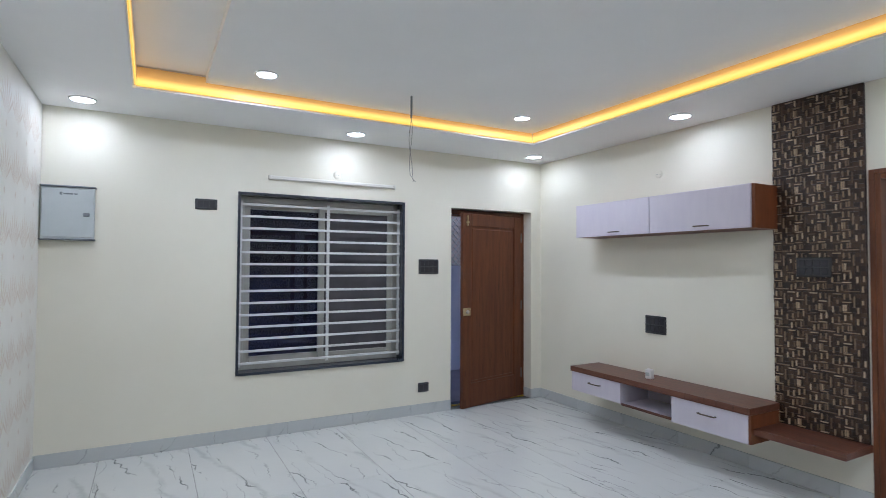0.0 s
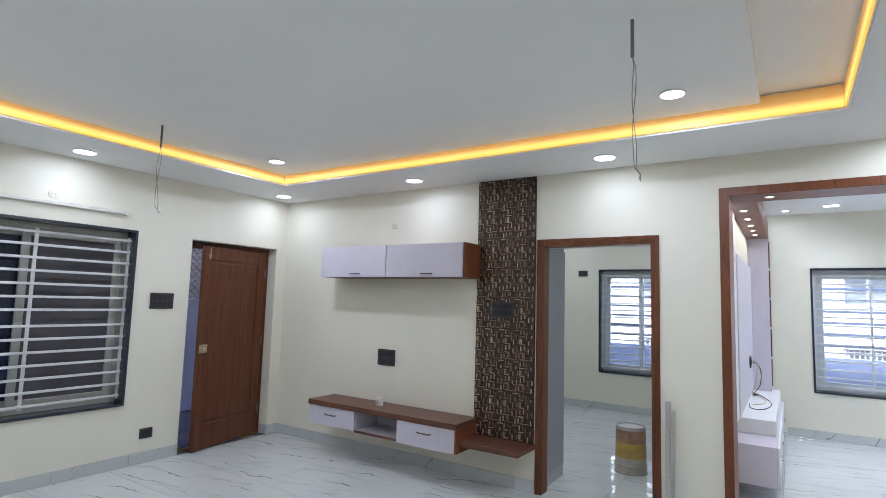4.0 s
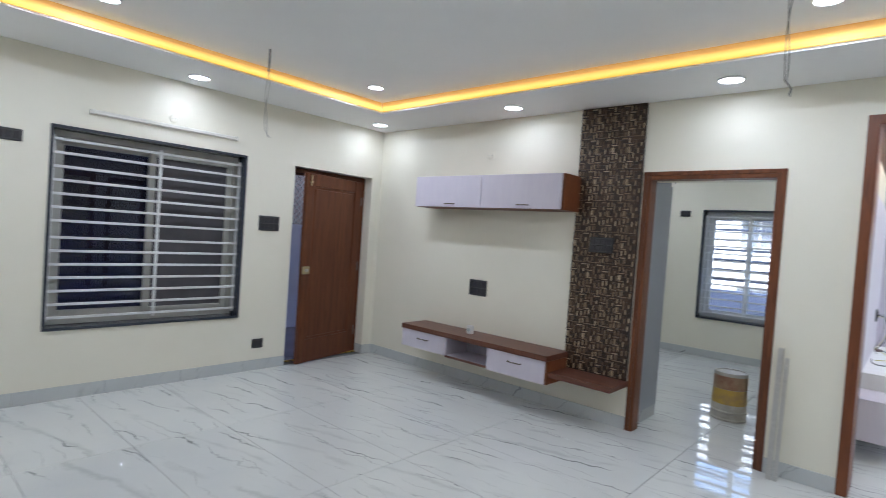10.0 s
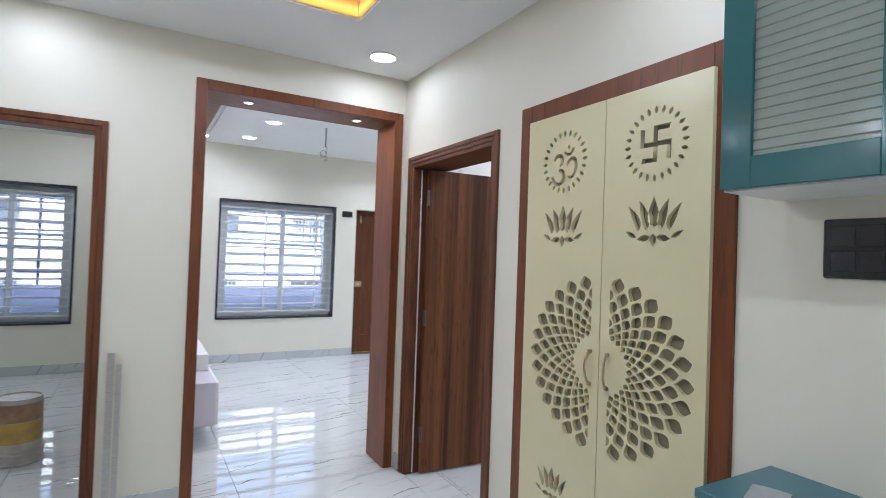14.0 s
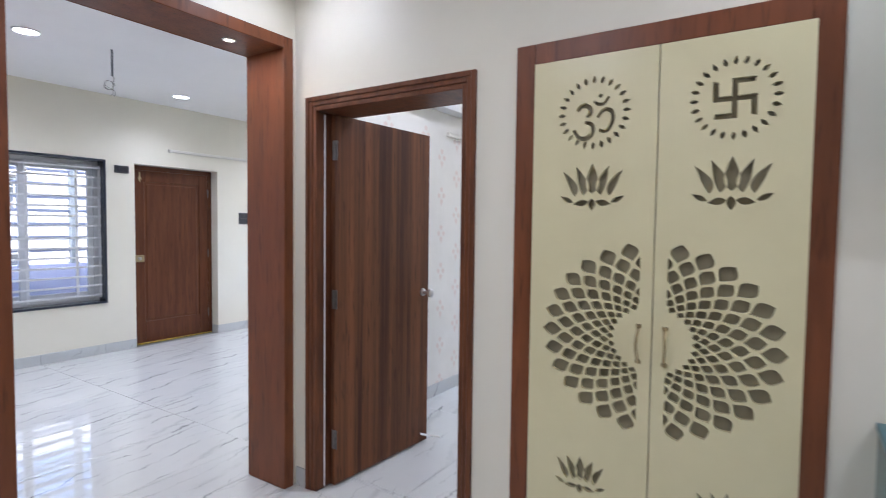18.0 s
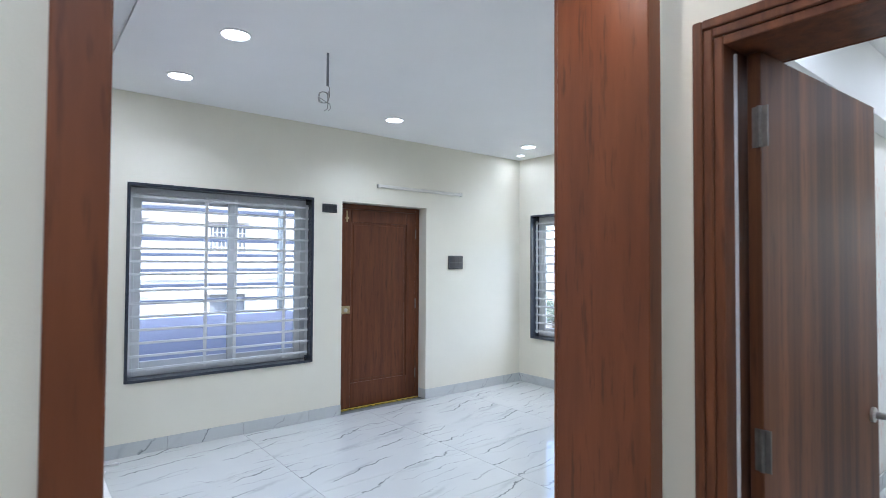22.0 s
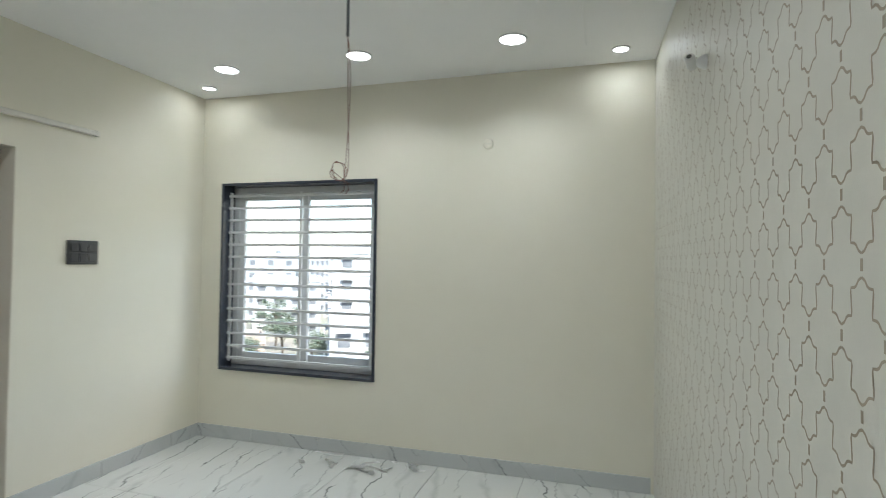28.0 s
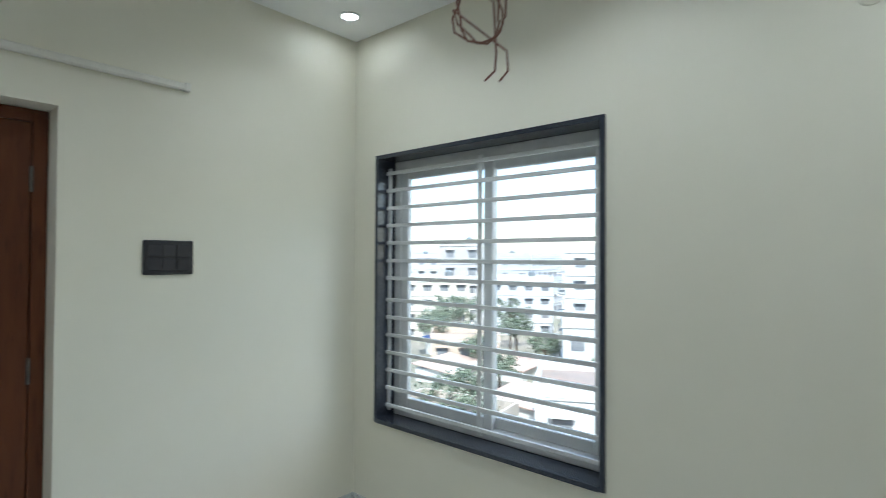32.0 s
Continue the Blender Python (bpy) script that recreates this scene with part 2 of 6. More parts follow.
WIRE_YEL = material("yellow_wire", (0.55, 0.48, 0.16), 0.5)
WIRE_BLACK = material("black_wire", (0.02, 0.02, 0.02), 0.5)
PLASTIC = material("white_plastic", (0.78, 0.78, 0.76), 0.35, second=(0.72, 0.72, 0.70), scale=10)
GREY_METAL = material("light_grey_enamelled_steel", (0.50, 0.54, 0.54), 0.35, second=(0.46, 0.50, 0.50), scale=4)
DARK_GREY = material("grey_enamel_edge", (0.16, 0.18, 0.19), 0.4)
PAPER_BASE = material("cream_wallpaper", (0.74, 0.72, 0.66), 0.6, second=(0.70, 0.68, 0.62), scale=5, bump=0.08, bump_scale=300)
PAPER_PRINT = material("beige_wallpaper_print", (0.40, 0.34, 0.25), 0.45, second=(0.33, 0.275, 0.20), scale=20)
LEAF_PRINT = material("pale_leaf_print", (0.62, 0.52, 0.43), 0.5, second=(0.55, 0.46, 0.38), scale=20)
GREY_PAPER = material("pearl_grey_wallpaper", (0.68, 0.665, 0.59), 0.5, second=(0.64, 0.625, 0.55), scale=5, bump=0.12, bump_scale=300)
LIT = glow("downlight_diffuser", (0.93, 0.97, 1.0), 3.0)
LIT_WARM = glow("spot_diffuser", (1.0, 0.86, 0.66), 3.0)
COVE = glow("amber_led_with_glow_fade", (1.0, 0.46, 0.035), COVE_E, (0.6, 0.38, 0.12))
cn, ck = COVE.node_tree.nodes, COVE.node_tree.links.new
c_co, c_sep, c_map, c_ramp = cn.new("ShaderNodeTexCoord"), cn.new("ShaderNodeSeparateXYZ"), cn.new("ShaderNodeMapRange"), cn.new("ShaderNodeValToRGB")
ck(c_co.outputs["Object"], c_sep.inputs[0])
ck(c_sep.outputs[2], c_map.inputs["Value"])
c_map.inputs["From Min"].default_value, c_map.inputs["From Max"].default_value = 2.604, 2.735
# emission ramp paints the strip's glow fading up the tray wall
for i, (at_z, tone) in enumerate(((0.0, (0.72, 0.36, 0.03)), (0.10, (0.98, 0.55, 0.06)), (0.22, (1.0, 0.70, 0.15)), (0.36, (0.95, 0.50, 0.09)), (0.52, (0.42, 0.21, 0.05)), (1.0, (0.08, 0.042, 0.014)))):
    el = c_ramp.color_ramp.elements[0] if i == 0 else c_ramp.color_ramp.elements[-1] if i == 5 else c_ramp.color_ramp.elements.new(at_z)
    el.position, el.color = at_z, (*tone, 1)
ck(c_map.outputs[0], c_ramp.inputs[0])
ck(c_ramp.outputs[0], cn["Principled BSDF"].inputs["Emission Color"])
CLEAR = glass("clear_glass", (0.93, 0.96, 0.97))
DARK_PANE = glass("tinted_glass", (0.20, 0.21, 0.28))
FLUTED = material("fluted_frosted_glass", (0.29, 0.335, 0.29), 0.14, second=(0.26, 0.30, 0.26), scale=4)
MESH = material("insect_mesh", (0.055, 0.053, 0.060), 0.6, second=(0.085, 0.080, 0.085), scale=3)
GREY_STUB = material("blue_grey_wall_face", (0.30, 0.32, 0.345), 0.5, second=(0.27, 0.29, 0.315), scale=2, bump=0.1, bump_scale=200)
LAV = material("lavender_outdoor_paint", (0.36, 0.38, 0.52), 0.6, second=(0.33, 0.35, 0.48), scale=2, bump=0.15, bump_scale=90)
DARKWALL = material("dark_backdrop_render", (0.10, 0.09, 0.09), 0.8, second=(0.15, 0.13, 0.12), scale=2, bump=0.3, bump_scale=40)


# ---- mesh helpers ----
def box(bm, x0, y0, z0, x1, y1, z1, bevel=0.0, segs=1):
    """Adds one box to bm; its edges may be rounded."""
    r = bmesh.ops.create_cube(bm, size=1.0)
    vs = r["verts"]
    for v in vs:
        v.co = Vector((x0 + (v.co.x + 0.5) * (x1 - x0), y0 + (v.co.y + 0.5) * (y1 - y0), z0 + (v.co.z + 0.5) * (z1 - z0)))
    if bevel:
        es = list({e for v in vs for e in v.link_edges})
        bmesh.ops.bevel(bm, geom=es, offset=bevel, segments=segs, affect="EDGES", profile=0.5)
    return bm


def boxes(*dims, bevel=0.0):
    bm = bmesh.new()
    for d in dims:
        box(bm, *d, bevel=bevel)
    return bm


def turned(profile, n=24, bm=None, centre=(0, 0), cap=True):
    """A lathe form round z from (radius, height) pairs."""
    bm = bm or bmesh.new()
    rings = []
    for r, z in profile:
        rings.append([bm.verts.new((centre[0] + r * math.cos(2 * math.pi * i / n), centre[1] + r * math.sin(2 * math.pi * i / n), z)) for i in range(n)])
    for a, b in zip(rings, rings[1:]):
        for i in range(n):
            bm.faces.new((a[i], a[(i + 1) % n], b[(i + 1) % n], b[i]))
    if cap:
        bm.faces.new(rings[0][::-1])
        bm.faces.new(rings[-1])
    bmesh.ops.recalc_face_normals(bm, faces=bm.faces)
    return bm


def tube(pts, r, n=6, bm=None):
    """A round rod or wire along a line of points."""
    bm = bm or bmesh.new()
    pts = [Vector(p) for p in pts]
    rings = []
    side = Vector((0.31, 0.87, 0.38))
    for i, p in enumerate(pts):
        d = (pts[min(i + 1, len(pts) - 1)] - pts[max(i - 1, 0)]).normalized()
        u = d.cross(side)
        u = u.normalized() if u.length > 0.05 else d.cross(Vector((1, 0, 0))).normalized()
        w = d.cross(u)
        rings.append([bm.verts.new(p + r * (math.cos(2 * math.pi * k / n) * u + math.sin(2 * math.pi * k / n) * w)) for k in range(n)])
    for a, b in zip(rings, rings[1:]):
        for k in range(n):
            bm.faces.new((a[k], a[(k + 1) % n], b[(k + 1) % n], b[k]))
    bm.faces.new(rings[0][::-1])
    bm.faces.new(rings[-1])
    bmesh.ops.recalc_face_normals(bm, faces=bm.faces)
    return bm


def mesh_of(name, bm, mat, smooth=False):
    me = bpy.data.meshes.new(name)
    bm.to_mesh(me)
    bm.free()
    me.materials.append(mat)
    if smooth:
        me.shade_smooth()
        me.set_sharp_from_angle(angle=radians(35))
    return me


def thing(name, x, y, z, label, category, rz=0.0, group=""):
    ob = new(name)
    ob.matrix_basis = pose(x, y, z, 0, 0, rz)
    ob.empty_display_size = 0.05
    return tagged(ob, label, category, group)


def part(name, bm, mat, parent, label="", smooth=False):
    ob = new(name, mesh_of(name, bm, mat, smooth))
    ob.parent = parent
    if label:
        tagged(ob, label)
    return ob


def solid(name, bm, mat, label, category="", kind="structure", smooth=False):
    """A one-mesh thing or piece of the setting."""
    return tagged(new(name, mesh_of(name, bm, mat, smooth)), label, category, kind=kind)


def wall(name, ax, p0, p1, a0, a1, z0, z1, mat, label, holes=()):
    """A wall square to the axis ax between p0 and p1, along a0..a1, with openings (a0, a1, z0, z1) through it."""
    bm = bmesh.new()
    aa = sorted({a0, a1, *[h[0] for h in holes], *[h[1] for h in holes]})
    zz = sorted({z0, z1, *[h[2] for h in holes], *[h[3] for h in holes]})

    def full(i, j):
        if not (0 <= i < len(aa) - 1 and 0 <= j < len(zz) - 1):
            return False
        a, z = (aa[i] + aa[i + 1]) / 2, (zz[j] + zz[j + 1]) / 2
        return not any(h[0] < a < h[1] and h[2] < z < h[3] for h in holes)

    known = {}

    def v(p, a, z):
        key = (p, a, z)
        if key not in known:
            known[key] = bm.verts.new((p, a, z) if ax == "x" else (a, p, z))
        return known[key]

    for i in range(len(aa) - 1):
        for j in range(len(zz) - 1):
            if not full(i, j):
                continue
            b0, b1, c0, c1 = aa[i], aa[i + 1], zz[j], zz[j + 1]
            for p in (p0, p1):
                bm.faces.new((v(p, b0, c0), v(p, b1, c0), v(p, b1, c1), v(p, b0, c1)))
            for di, dj, e, f in ((-1, 0, (b0, c0), (b0, c1)), (1, 0, (b1, c0), (b1, c1)), (0, -1, (b0, c0), (b1, c0)), (0, 1, (b0, c1), (b1, c1))):
                if not full(i + di, j + dj):
                    bm.faces.new((v(p0, *e), v(p1, *e), v(p1, *f), v(p0, *f)))
    bmesh.ops.recalc_face_normals(bm, faces=bm.faces)
    return solid(name, bm, mat, label, "wall")


# ---- plan ----
WX, EX, SY, NY = -4.61, 1.165, -0.60, 3.935          # living room faces
NB = 4.215                                           # back face of the wall with the television unit
RX0, RX1, RY0, RY1 = -0.17, 4.745, 4.34, 7.795       # family room faces
H1, H2 = 2.595, 2.738                                # ceiling heights
SILLS = {"window_1": (0.530, 2.062), "window_2": (0.540, 2.053), "window_3": (0.548, 2.037), "window_4": (0.533, 2.055), "window_5": (0.533, 2.055)}   # sill and head of each window
WIN_W, WIN_N, WIN_E, WIN_3 = (0.732, 2.258), (0.483, 1.985), (6.245, 7.605), (-2.14, -0.98)
DOOR_W, DOOR_N = (2.78, 3.80), (2.28, 3.29)

wall("wall_west", "x", WX - 0.23, WX, SY, NY, 0, 3.0, CREAM, "cream painted wall with a barred window and the entrance door",
     [(*WIN_W, *SILLS["window_1"]), (*DOOR_W, 0, 2.043)])
wall("wall_south", "y", SY - 0.2, SY, WX - 0.23, EX, 0, 3.0, CREAM, "cream wall that carries leaf wallpaper")
wall("wall_television", "y", NY, NB, WX - 0.23, EX, 0, 3.0, CREAM, "cream wall with a bedroom doorway and a wide wood-lined opening",
     [(-1.484, -0.58, 0, 2.0), (-0.082, 1.095, 0, 2.318)])
wall("wall_east", "x", EX, EX + 0.23, SY - 0.2, 4.15, 0, 3.0, CREAM, "cream wall with the prayer cupboard and a bedroom doorway",
     [(2.893, 3.79, 0, 2.0), (1.68, 2.575, 0.0, 2.035)])
bm = bmesh.new()
ring = [(EX + 0.23, 4.15), (RX1, 4.15), (RX1, RY0), (EX, NB + 0.004), (EX, 4.15)]
lo, hi = [bm.verts.new((x, y, 0)) for x, y in ring], [bm.verts.new((x, y, 3.0)) for x, y in ring]
bm.faces.new(lo[::-1])
bm.faces.new(hi)
for q in range(5):
    bm.faces.new((lo[q], lo[(q + 1) % 5], hi[(q + 1) % 5], hi[q]))
solid("wall_family_south", bm, CREAM, "wall between bedroom and family room, slightly out of square", "wall")
wall("wall_family_north", "y", RY1, RY1 + 0.23, -3.4, RX1 + 0.23, 0, 3.0, CREAM, "cream outer wall with barred windows and a balcony door",
     [(*WIN_N, *SILLS["window_2"]), (*DOOR_N, 0, 2.043), (*WIN_3, *SILLS["window_4"])])
wall("wall_family_east", "x", RX1, RX1 + 0.23, 0.4, RY1, 0, 3.0, CREAM, "cream outer wall with barred windows",
     [(*WIN_E, *SILLS["window_3"]), (2.55, 3.80, *SILLS["window_5"])])
wall("wall_partition", "x", RX0 - 0.12, RX0, NB, RY1, 0, 3.0, CREAM, "cream partition behind the family room television unit")
wall("wall_room_stub", "x", -1.66, -1.484, NB, 4.53, 0, 3.0, GREY_STUB, "short blue-grey wall return inside the bedroom doorway")
# thin sheet added so the wall reveal shows blue-grey instead of cream
solid("trim_reveal", boxes((-1.4838, NY + 0.113, 0.101, -1.472, 4.53, 1.999)), GREY_STUB, "added blue-grey sheet over the bedroom doorway's wall reveal", "trim")
wall("wall_room_stub_back", "y", 4.38, 4.50, -3.4, -1.66, 0, 3.0, CREAM, "cream inner wall of the back bedroom")
wall("wall_room_west", "x", -3.52, -3.4, 4.38, RY1 + 0.23, 0, 3.0, CREAM, "cream side wall of the back bedroom")
wall("wall_bedroom_south", "y", 0.28, 0.4, EX + 0.23, RX1 + 0.23, 0, 3.0, CREAM, "cream side wall of the front bedroom")

solid("floor", boxes((WX - 0.23, SY - 0.2, -0.25, RX1 + 0.23, RY1 + 0.23, -0.008)), GROUT, "grey grout bed under the marble tiles", "floor")
FLOOR = bpy.data.objects["floor"]

# ceilings: a dropped border, an amber-lit tray and a lower panel inside it
TX0, TX1, TY0, TY1 = -3.87, 0.56, -0.02, 3.24
bm = boxes((WX, SY, H1, TX0, NY, 2.95), (TX1, SY, H1, EX, NY, 2.95), (TX0, SY, H1, TX1, TY0, 2.95), (TX0, TY1, H1, TX1, NY, 2.95),
           (TX0, TY0, 2.745, TX1, TY1, 2.95), (TX0 + 0.03, 0.41, 2.69, 0.16, TY1 - 0.03, 2.747))
solid("ceiling_living", bm, WHITE_CEIL, "white gypsum ceiling with a stepped tray", "ceiling")
bm = boxes((RX0, NB, H2, RX1, RY1, 2.95), (0.28, 4.76, H2 - 0.018, 4.42, 7.42, H2 + 0.002))
solid("ceiling_family", bm, WHITE_CEIL, "white gypsum ceiling with a shallow dropped panel", "ceiling")
solid("ceiling_back_bedroom", boxes((-3.4, NB, 2.72, RX0 - 0.12, RY1, 2.95)), WHITE_CEIL, "plain white ceiling", "ceiling")
solid("ceiling_front_bedroom", boxes((EX + 0.23, 0.4, 2.72, RX1, 4.15, 2.95)), WHITE_CEIL, "plain white ceiling", "ceiling")
solid("beam", boxes((EX + 0.23, 4.03, 2.33, RX1, 4.147, 2.718)), WHITE_CEIL, "white boxed beam under the bedroom ceiling", "beam")
solid("roof_slab", boxes((WX - 0.23, SY - 0.2, 3.0, RX1 + 0.23, RY1 + 0.23, 3.15)), WHITE_CEIL, "concrete roof slab", "roof")
for x0, y0, x1, y1, dx, dy in ((TX0 + 0.001, TY0 + 0.02, TX0 + 0.018, TY1 - 0.02, 0.008, 0), (TX1 - 0.018, TY0 + 0.02, TX1 - 0.001, TY1 - 0.02, -0.008, 0),
                               (TX0 + 0.02, TY1 - 0.018, TX1 - 0.02, TY1 - 0.001, 0, -0.008), (TX0 + 0.02, TY0 + 0.001, TX1 - 0.02, TY0 + 0.018, 0, 0.008)):
    strip = thing("cove_light", 0, 0, 0, "glowing amber strip light along the ceiling tray edge", "strip light", group="cove lights")
    # taller than the lit strip: its upper half carries the painted glow
    part("diffuser", boxes((x0 + max(dx, 0), y0 + max(dy, 0), 2.606, x1 + min(dx, 0), y1 + min(dy, 0), 2.733), bevel=0.003), COVE, strip, "amber strip with its fading upward glow painted in")
    back = (x0, y0, x0 + 0.007 if dx > 0 else x1, y0 + 0.007 if dy > 0 else y1) if dx + dy > 0 else (x1 - 0.007 if dx else x0, y1 - 0.007 if dy else y0, x1, y1)
    part("channel", boxes((back[0], back[1], 2.604, back[2], back[3], 2.735)), PLASTIC, strip, "white backing channel")


# ---- windows ----
def window(name, ax, face, out, a0, a1, label, sashes, verticals, panes, frame_mat=UPVC):
    """A window in a granite-lined opening: granite lining, enamelled bars, sliding sashes and panes. out: +1 or -1, away from the room."""
    root = tagged(new(name), label, "window", kind="structure")
    SILL, HEAD = SILLS[name]

    def b(p0, b0, c0, p1, b1, c1):
        q0, q1 = sorted((face + out * p0, face + out * p1))
        return (q0, b0, c0, q1, b1, c1) if ax == "x" else (b0, q0, c0, b1, q1, c1)

    t = 0.022
    for nm, d in (("jamb_lining", b(-0.012, a0, SILL, 0.23, a0 + t, HEAD)), ("jamb_lining", b(-0.012, a1 - t, SILL, 0.23, a1, HEAD)),
                  ("head_lining", b(-0.012, a0 + t, HEAD - t, 0.23, a1 - t, HEAD)), ("sill", b(-0.02, a0 + t, SILL, 0.23, a1 - t, SILL + t))):
        part(nm, boxes(d, bevel=0.002), GRANITE, root, "polished dark granite")
    z0, z1 = SILL + 0.085, HEAD - 0.095
    for i in range(14):
        z = z0 + (z1 - z0) * (i + 0.24 * (i > 6)) / 13.24
        part("bar", boxes(b(0.055, a0 + t, z - 0.010, 0.069, a1 - t, z + 0.010), bevel=0.002), BAR_PAINT, root)
    for f in (0.0, *verticals, 1.0):
        a = a0 + t + 0.012 + (a1 - a0 - 2 * t - 0.024) * f
        part("bar_upright", boxes(b(0.069, a - 0.013, z0 - 0.03, 0.075, a + 0.013, z1 + 0.03)), BAR_PAINT, root)
    fr = 0.05
    for nm, d in (("frame", b(0.12, a0 + t, SILL + t, 0.20, a0 + t + fr, HEAD - t)), ("frame", b(0.12, a1 - t - fr, SILL + t, 0.20, a1 - t, HEAD - t)),
                  ("frame", b(0.12, a0 + t + fr, HEAD - t - fr, 0.20, a1 - t - fr, HEAD - t)), ("frame", b(0.12, a0 + t + fr, SILL + t, 0.20, a1 - t - fr, SILL + t + fr))):
        part(nm, boxes(d, bevel=0.003), frame_mat, root, "sliding window frame")
    lo, hi, s = SILL + t + fr, HEAD - t - fr, 0.055
    A0, A1 = a0 + t + fr, a1 - t - fr
    for k, (f0, f1, depth) in enumerate(sashes):
        c0, c1 = A0 + (A1 - A0) * f0, A0 + (A1 - A0) * f1
        d0, d1 = (0.125, 0.155) if depth == 0 else (0.165, 0.195)
        for d in (b(d0, c0, lo, d1, c0 + s, hi), b(d0, c1 - s, lo, d1, c1, hi), b(d0, c0 + s, lo, d1, c1 - s, lo + s), b(d0, c0 + s, hi - s, d1, c1 - s, hi)):
            part("sash", boxes(d, bevel=0.004), frame_mat, root)
        pn = part("pane", boxes(b((d0 + d1) / 2 - 0.002, c0 + s, lo + s, (d0 + d1) / 2 + 0.002, c1 - s, hi - s)), panes[k], root)
        pn.visible_shadow = False
    return root


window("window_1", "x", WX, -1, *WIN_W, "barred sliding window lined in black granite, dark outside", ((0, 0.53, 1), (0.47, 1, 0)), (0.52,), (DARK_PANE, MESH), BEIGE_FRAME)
window("window_2", "y", RY1, 1, *WIN_N, "barred sliding window lined in dark granite, bright outside", ((0, 0.57, 1), (0.52, 1, 0)), (0.385, 0.55, 0.85), (CLEAR,) * 2)
window("window_3", "x", RX1, 1, *WIN_E, "barred sliding window lined in dark granite above the city", ((0, 0.53, 1), (0.47, 1, 0)), (0.5,), (CLEAR,) * 2)
window("window_4", "y", RY1, 1, *WIN_3, "barred sliding window of the back bedroom", ((0, 0.53, 1), (0.47, 1, 0)), (0.5,), (CLEAR,) * 2)
window("window_5", "x", RX1, 1, 2.55, 3.80, "barred sliding window of the front bedroom", ((0, 0.53, 1), (0.47, 1, 0)), (0.5,), (CLEAR,) * 2)


# ---- lights in the ceilings ----
def downlight(x, y, z, r=0.072, watts=None, spread=180):
    root = thing("downlight", x, y, z, "round white recessed downlight, switched on, in the gypsum ceiling", "downlight", group="ceiling downlights")
    part("trim_ring", turned([(r + 0.012, 0.0), (r + 0.012, -0.006), (r + 0.004, -0.010), (r, -0.007), (r, 0.0)], 32, cap=False), PLASTIC, root, smooth=True)
    part("diffuser", turned([(r, -0.002), (r * 0.98, -0.006)], 32), LIT, root, "glowing white diffuser")
    lamp("downlight_lamp", x, y, z - 0.012, watts or DOWN_W * 1.0, 2 * r, spread=spread)


def small_spot(x, y, z, watts=0.3, warm=True):
    root = thing("spotlight", x, y, z, "small round spotlight, switched on", "spotlight", group="small spotlights")
    part("trim_ring", turned([(0.032, 0.0), (0.032, -0.004), (0.024, -0.006), (0.022, -0.002)], 24, cap=False), CHROME, root, smooth=True)
    part("diffuser", turned([(0.022, -0.001), (0.020, -0.004)], 20), LIT_WARM if warm else LIT, root)
    lamp("spotlight_lamp", x, y, z - 0.008, watts, 0.045, (1, 0.88, 0.7) if warm else (0.93, 0.97, 1.0))


for x, y in ((-4.32, -0.33), (-4.31, 1.65), (-4.30, 3.597), (-2.55, 3.595), (-0.835, 3.597), (0.85, 3.62), (0.85, 1.65), (0.85, -0.33), (-0.835, -0.33), (-2.55, -0.33)):
    downlight(x, y, H1, watts=DOWN_W * 0.40)
for x, y in ((-3.46, 0.74), (-3.46, 2.80), (-0.24, 2.83), (-0.24, 0.74)):
    downlight(x, y, 2.69, 0.06, watts=DOWN_W * 2.55)
for x, y in ((0.76, 5.21), (0.77, 6.21), (0.69, 7.125), (2.43, 7.13), (4.155, 7.11), (4.16, 6.13), (4.16, 5.16), (2.43, 5.2)):
    downlight(x, y, H2 - 0.018, watts=DOWN_W * 1.55, spread=138)
for x, y in ((0.26, 7.44), (4.50, 7.55), (4.51, 4.56)):
    downlight(x, y, H2, 0.042, 0.22)
# unseen fittings, added to brighten the back bedroom
for x, y in ((-2.6, 5.4), (-1.0, 5.4), (-2.6, 7.0), (-1.0, 7.0)):
    downlight(x, y, 2.72)
# only the last is a known fitting; the other five are added for brightness
for x, y in ((2.1, 1.2), (4.3, 1.2), (2.1, 2.4), (4.3, 2.4), (2.2, 3.55), (4.35, 3.55)):
    downlight(x, y, 2.72, watts=DOWN_W * 1.7)


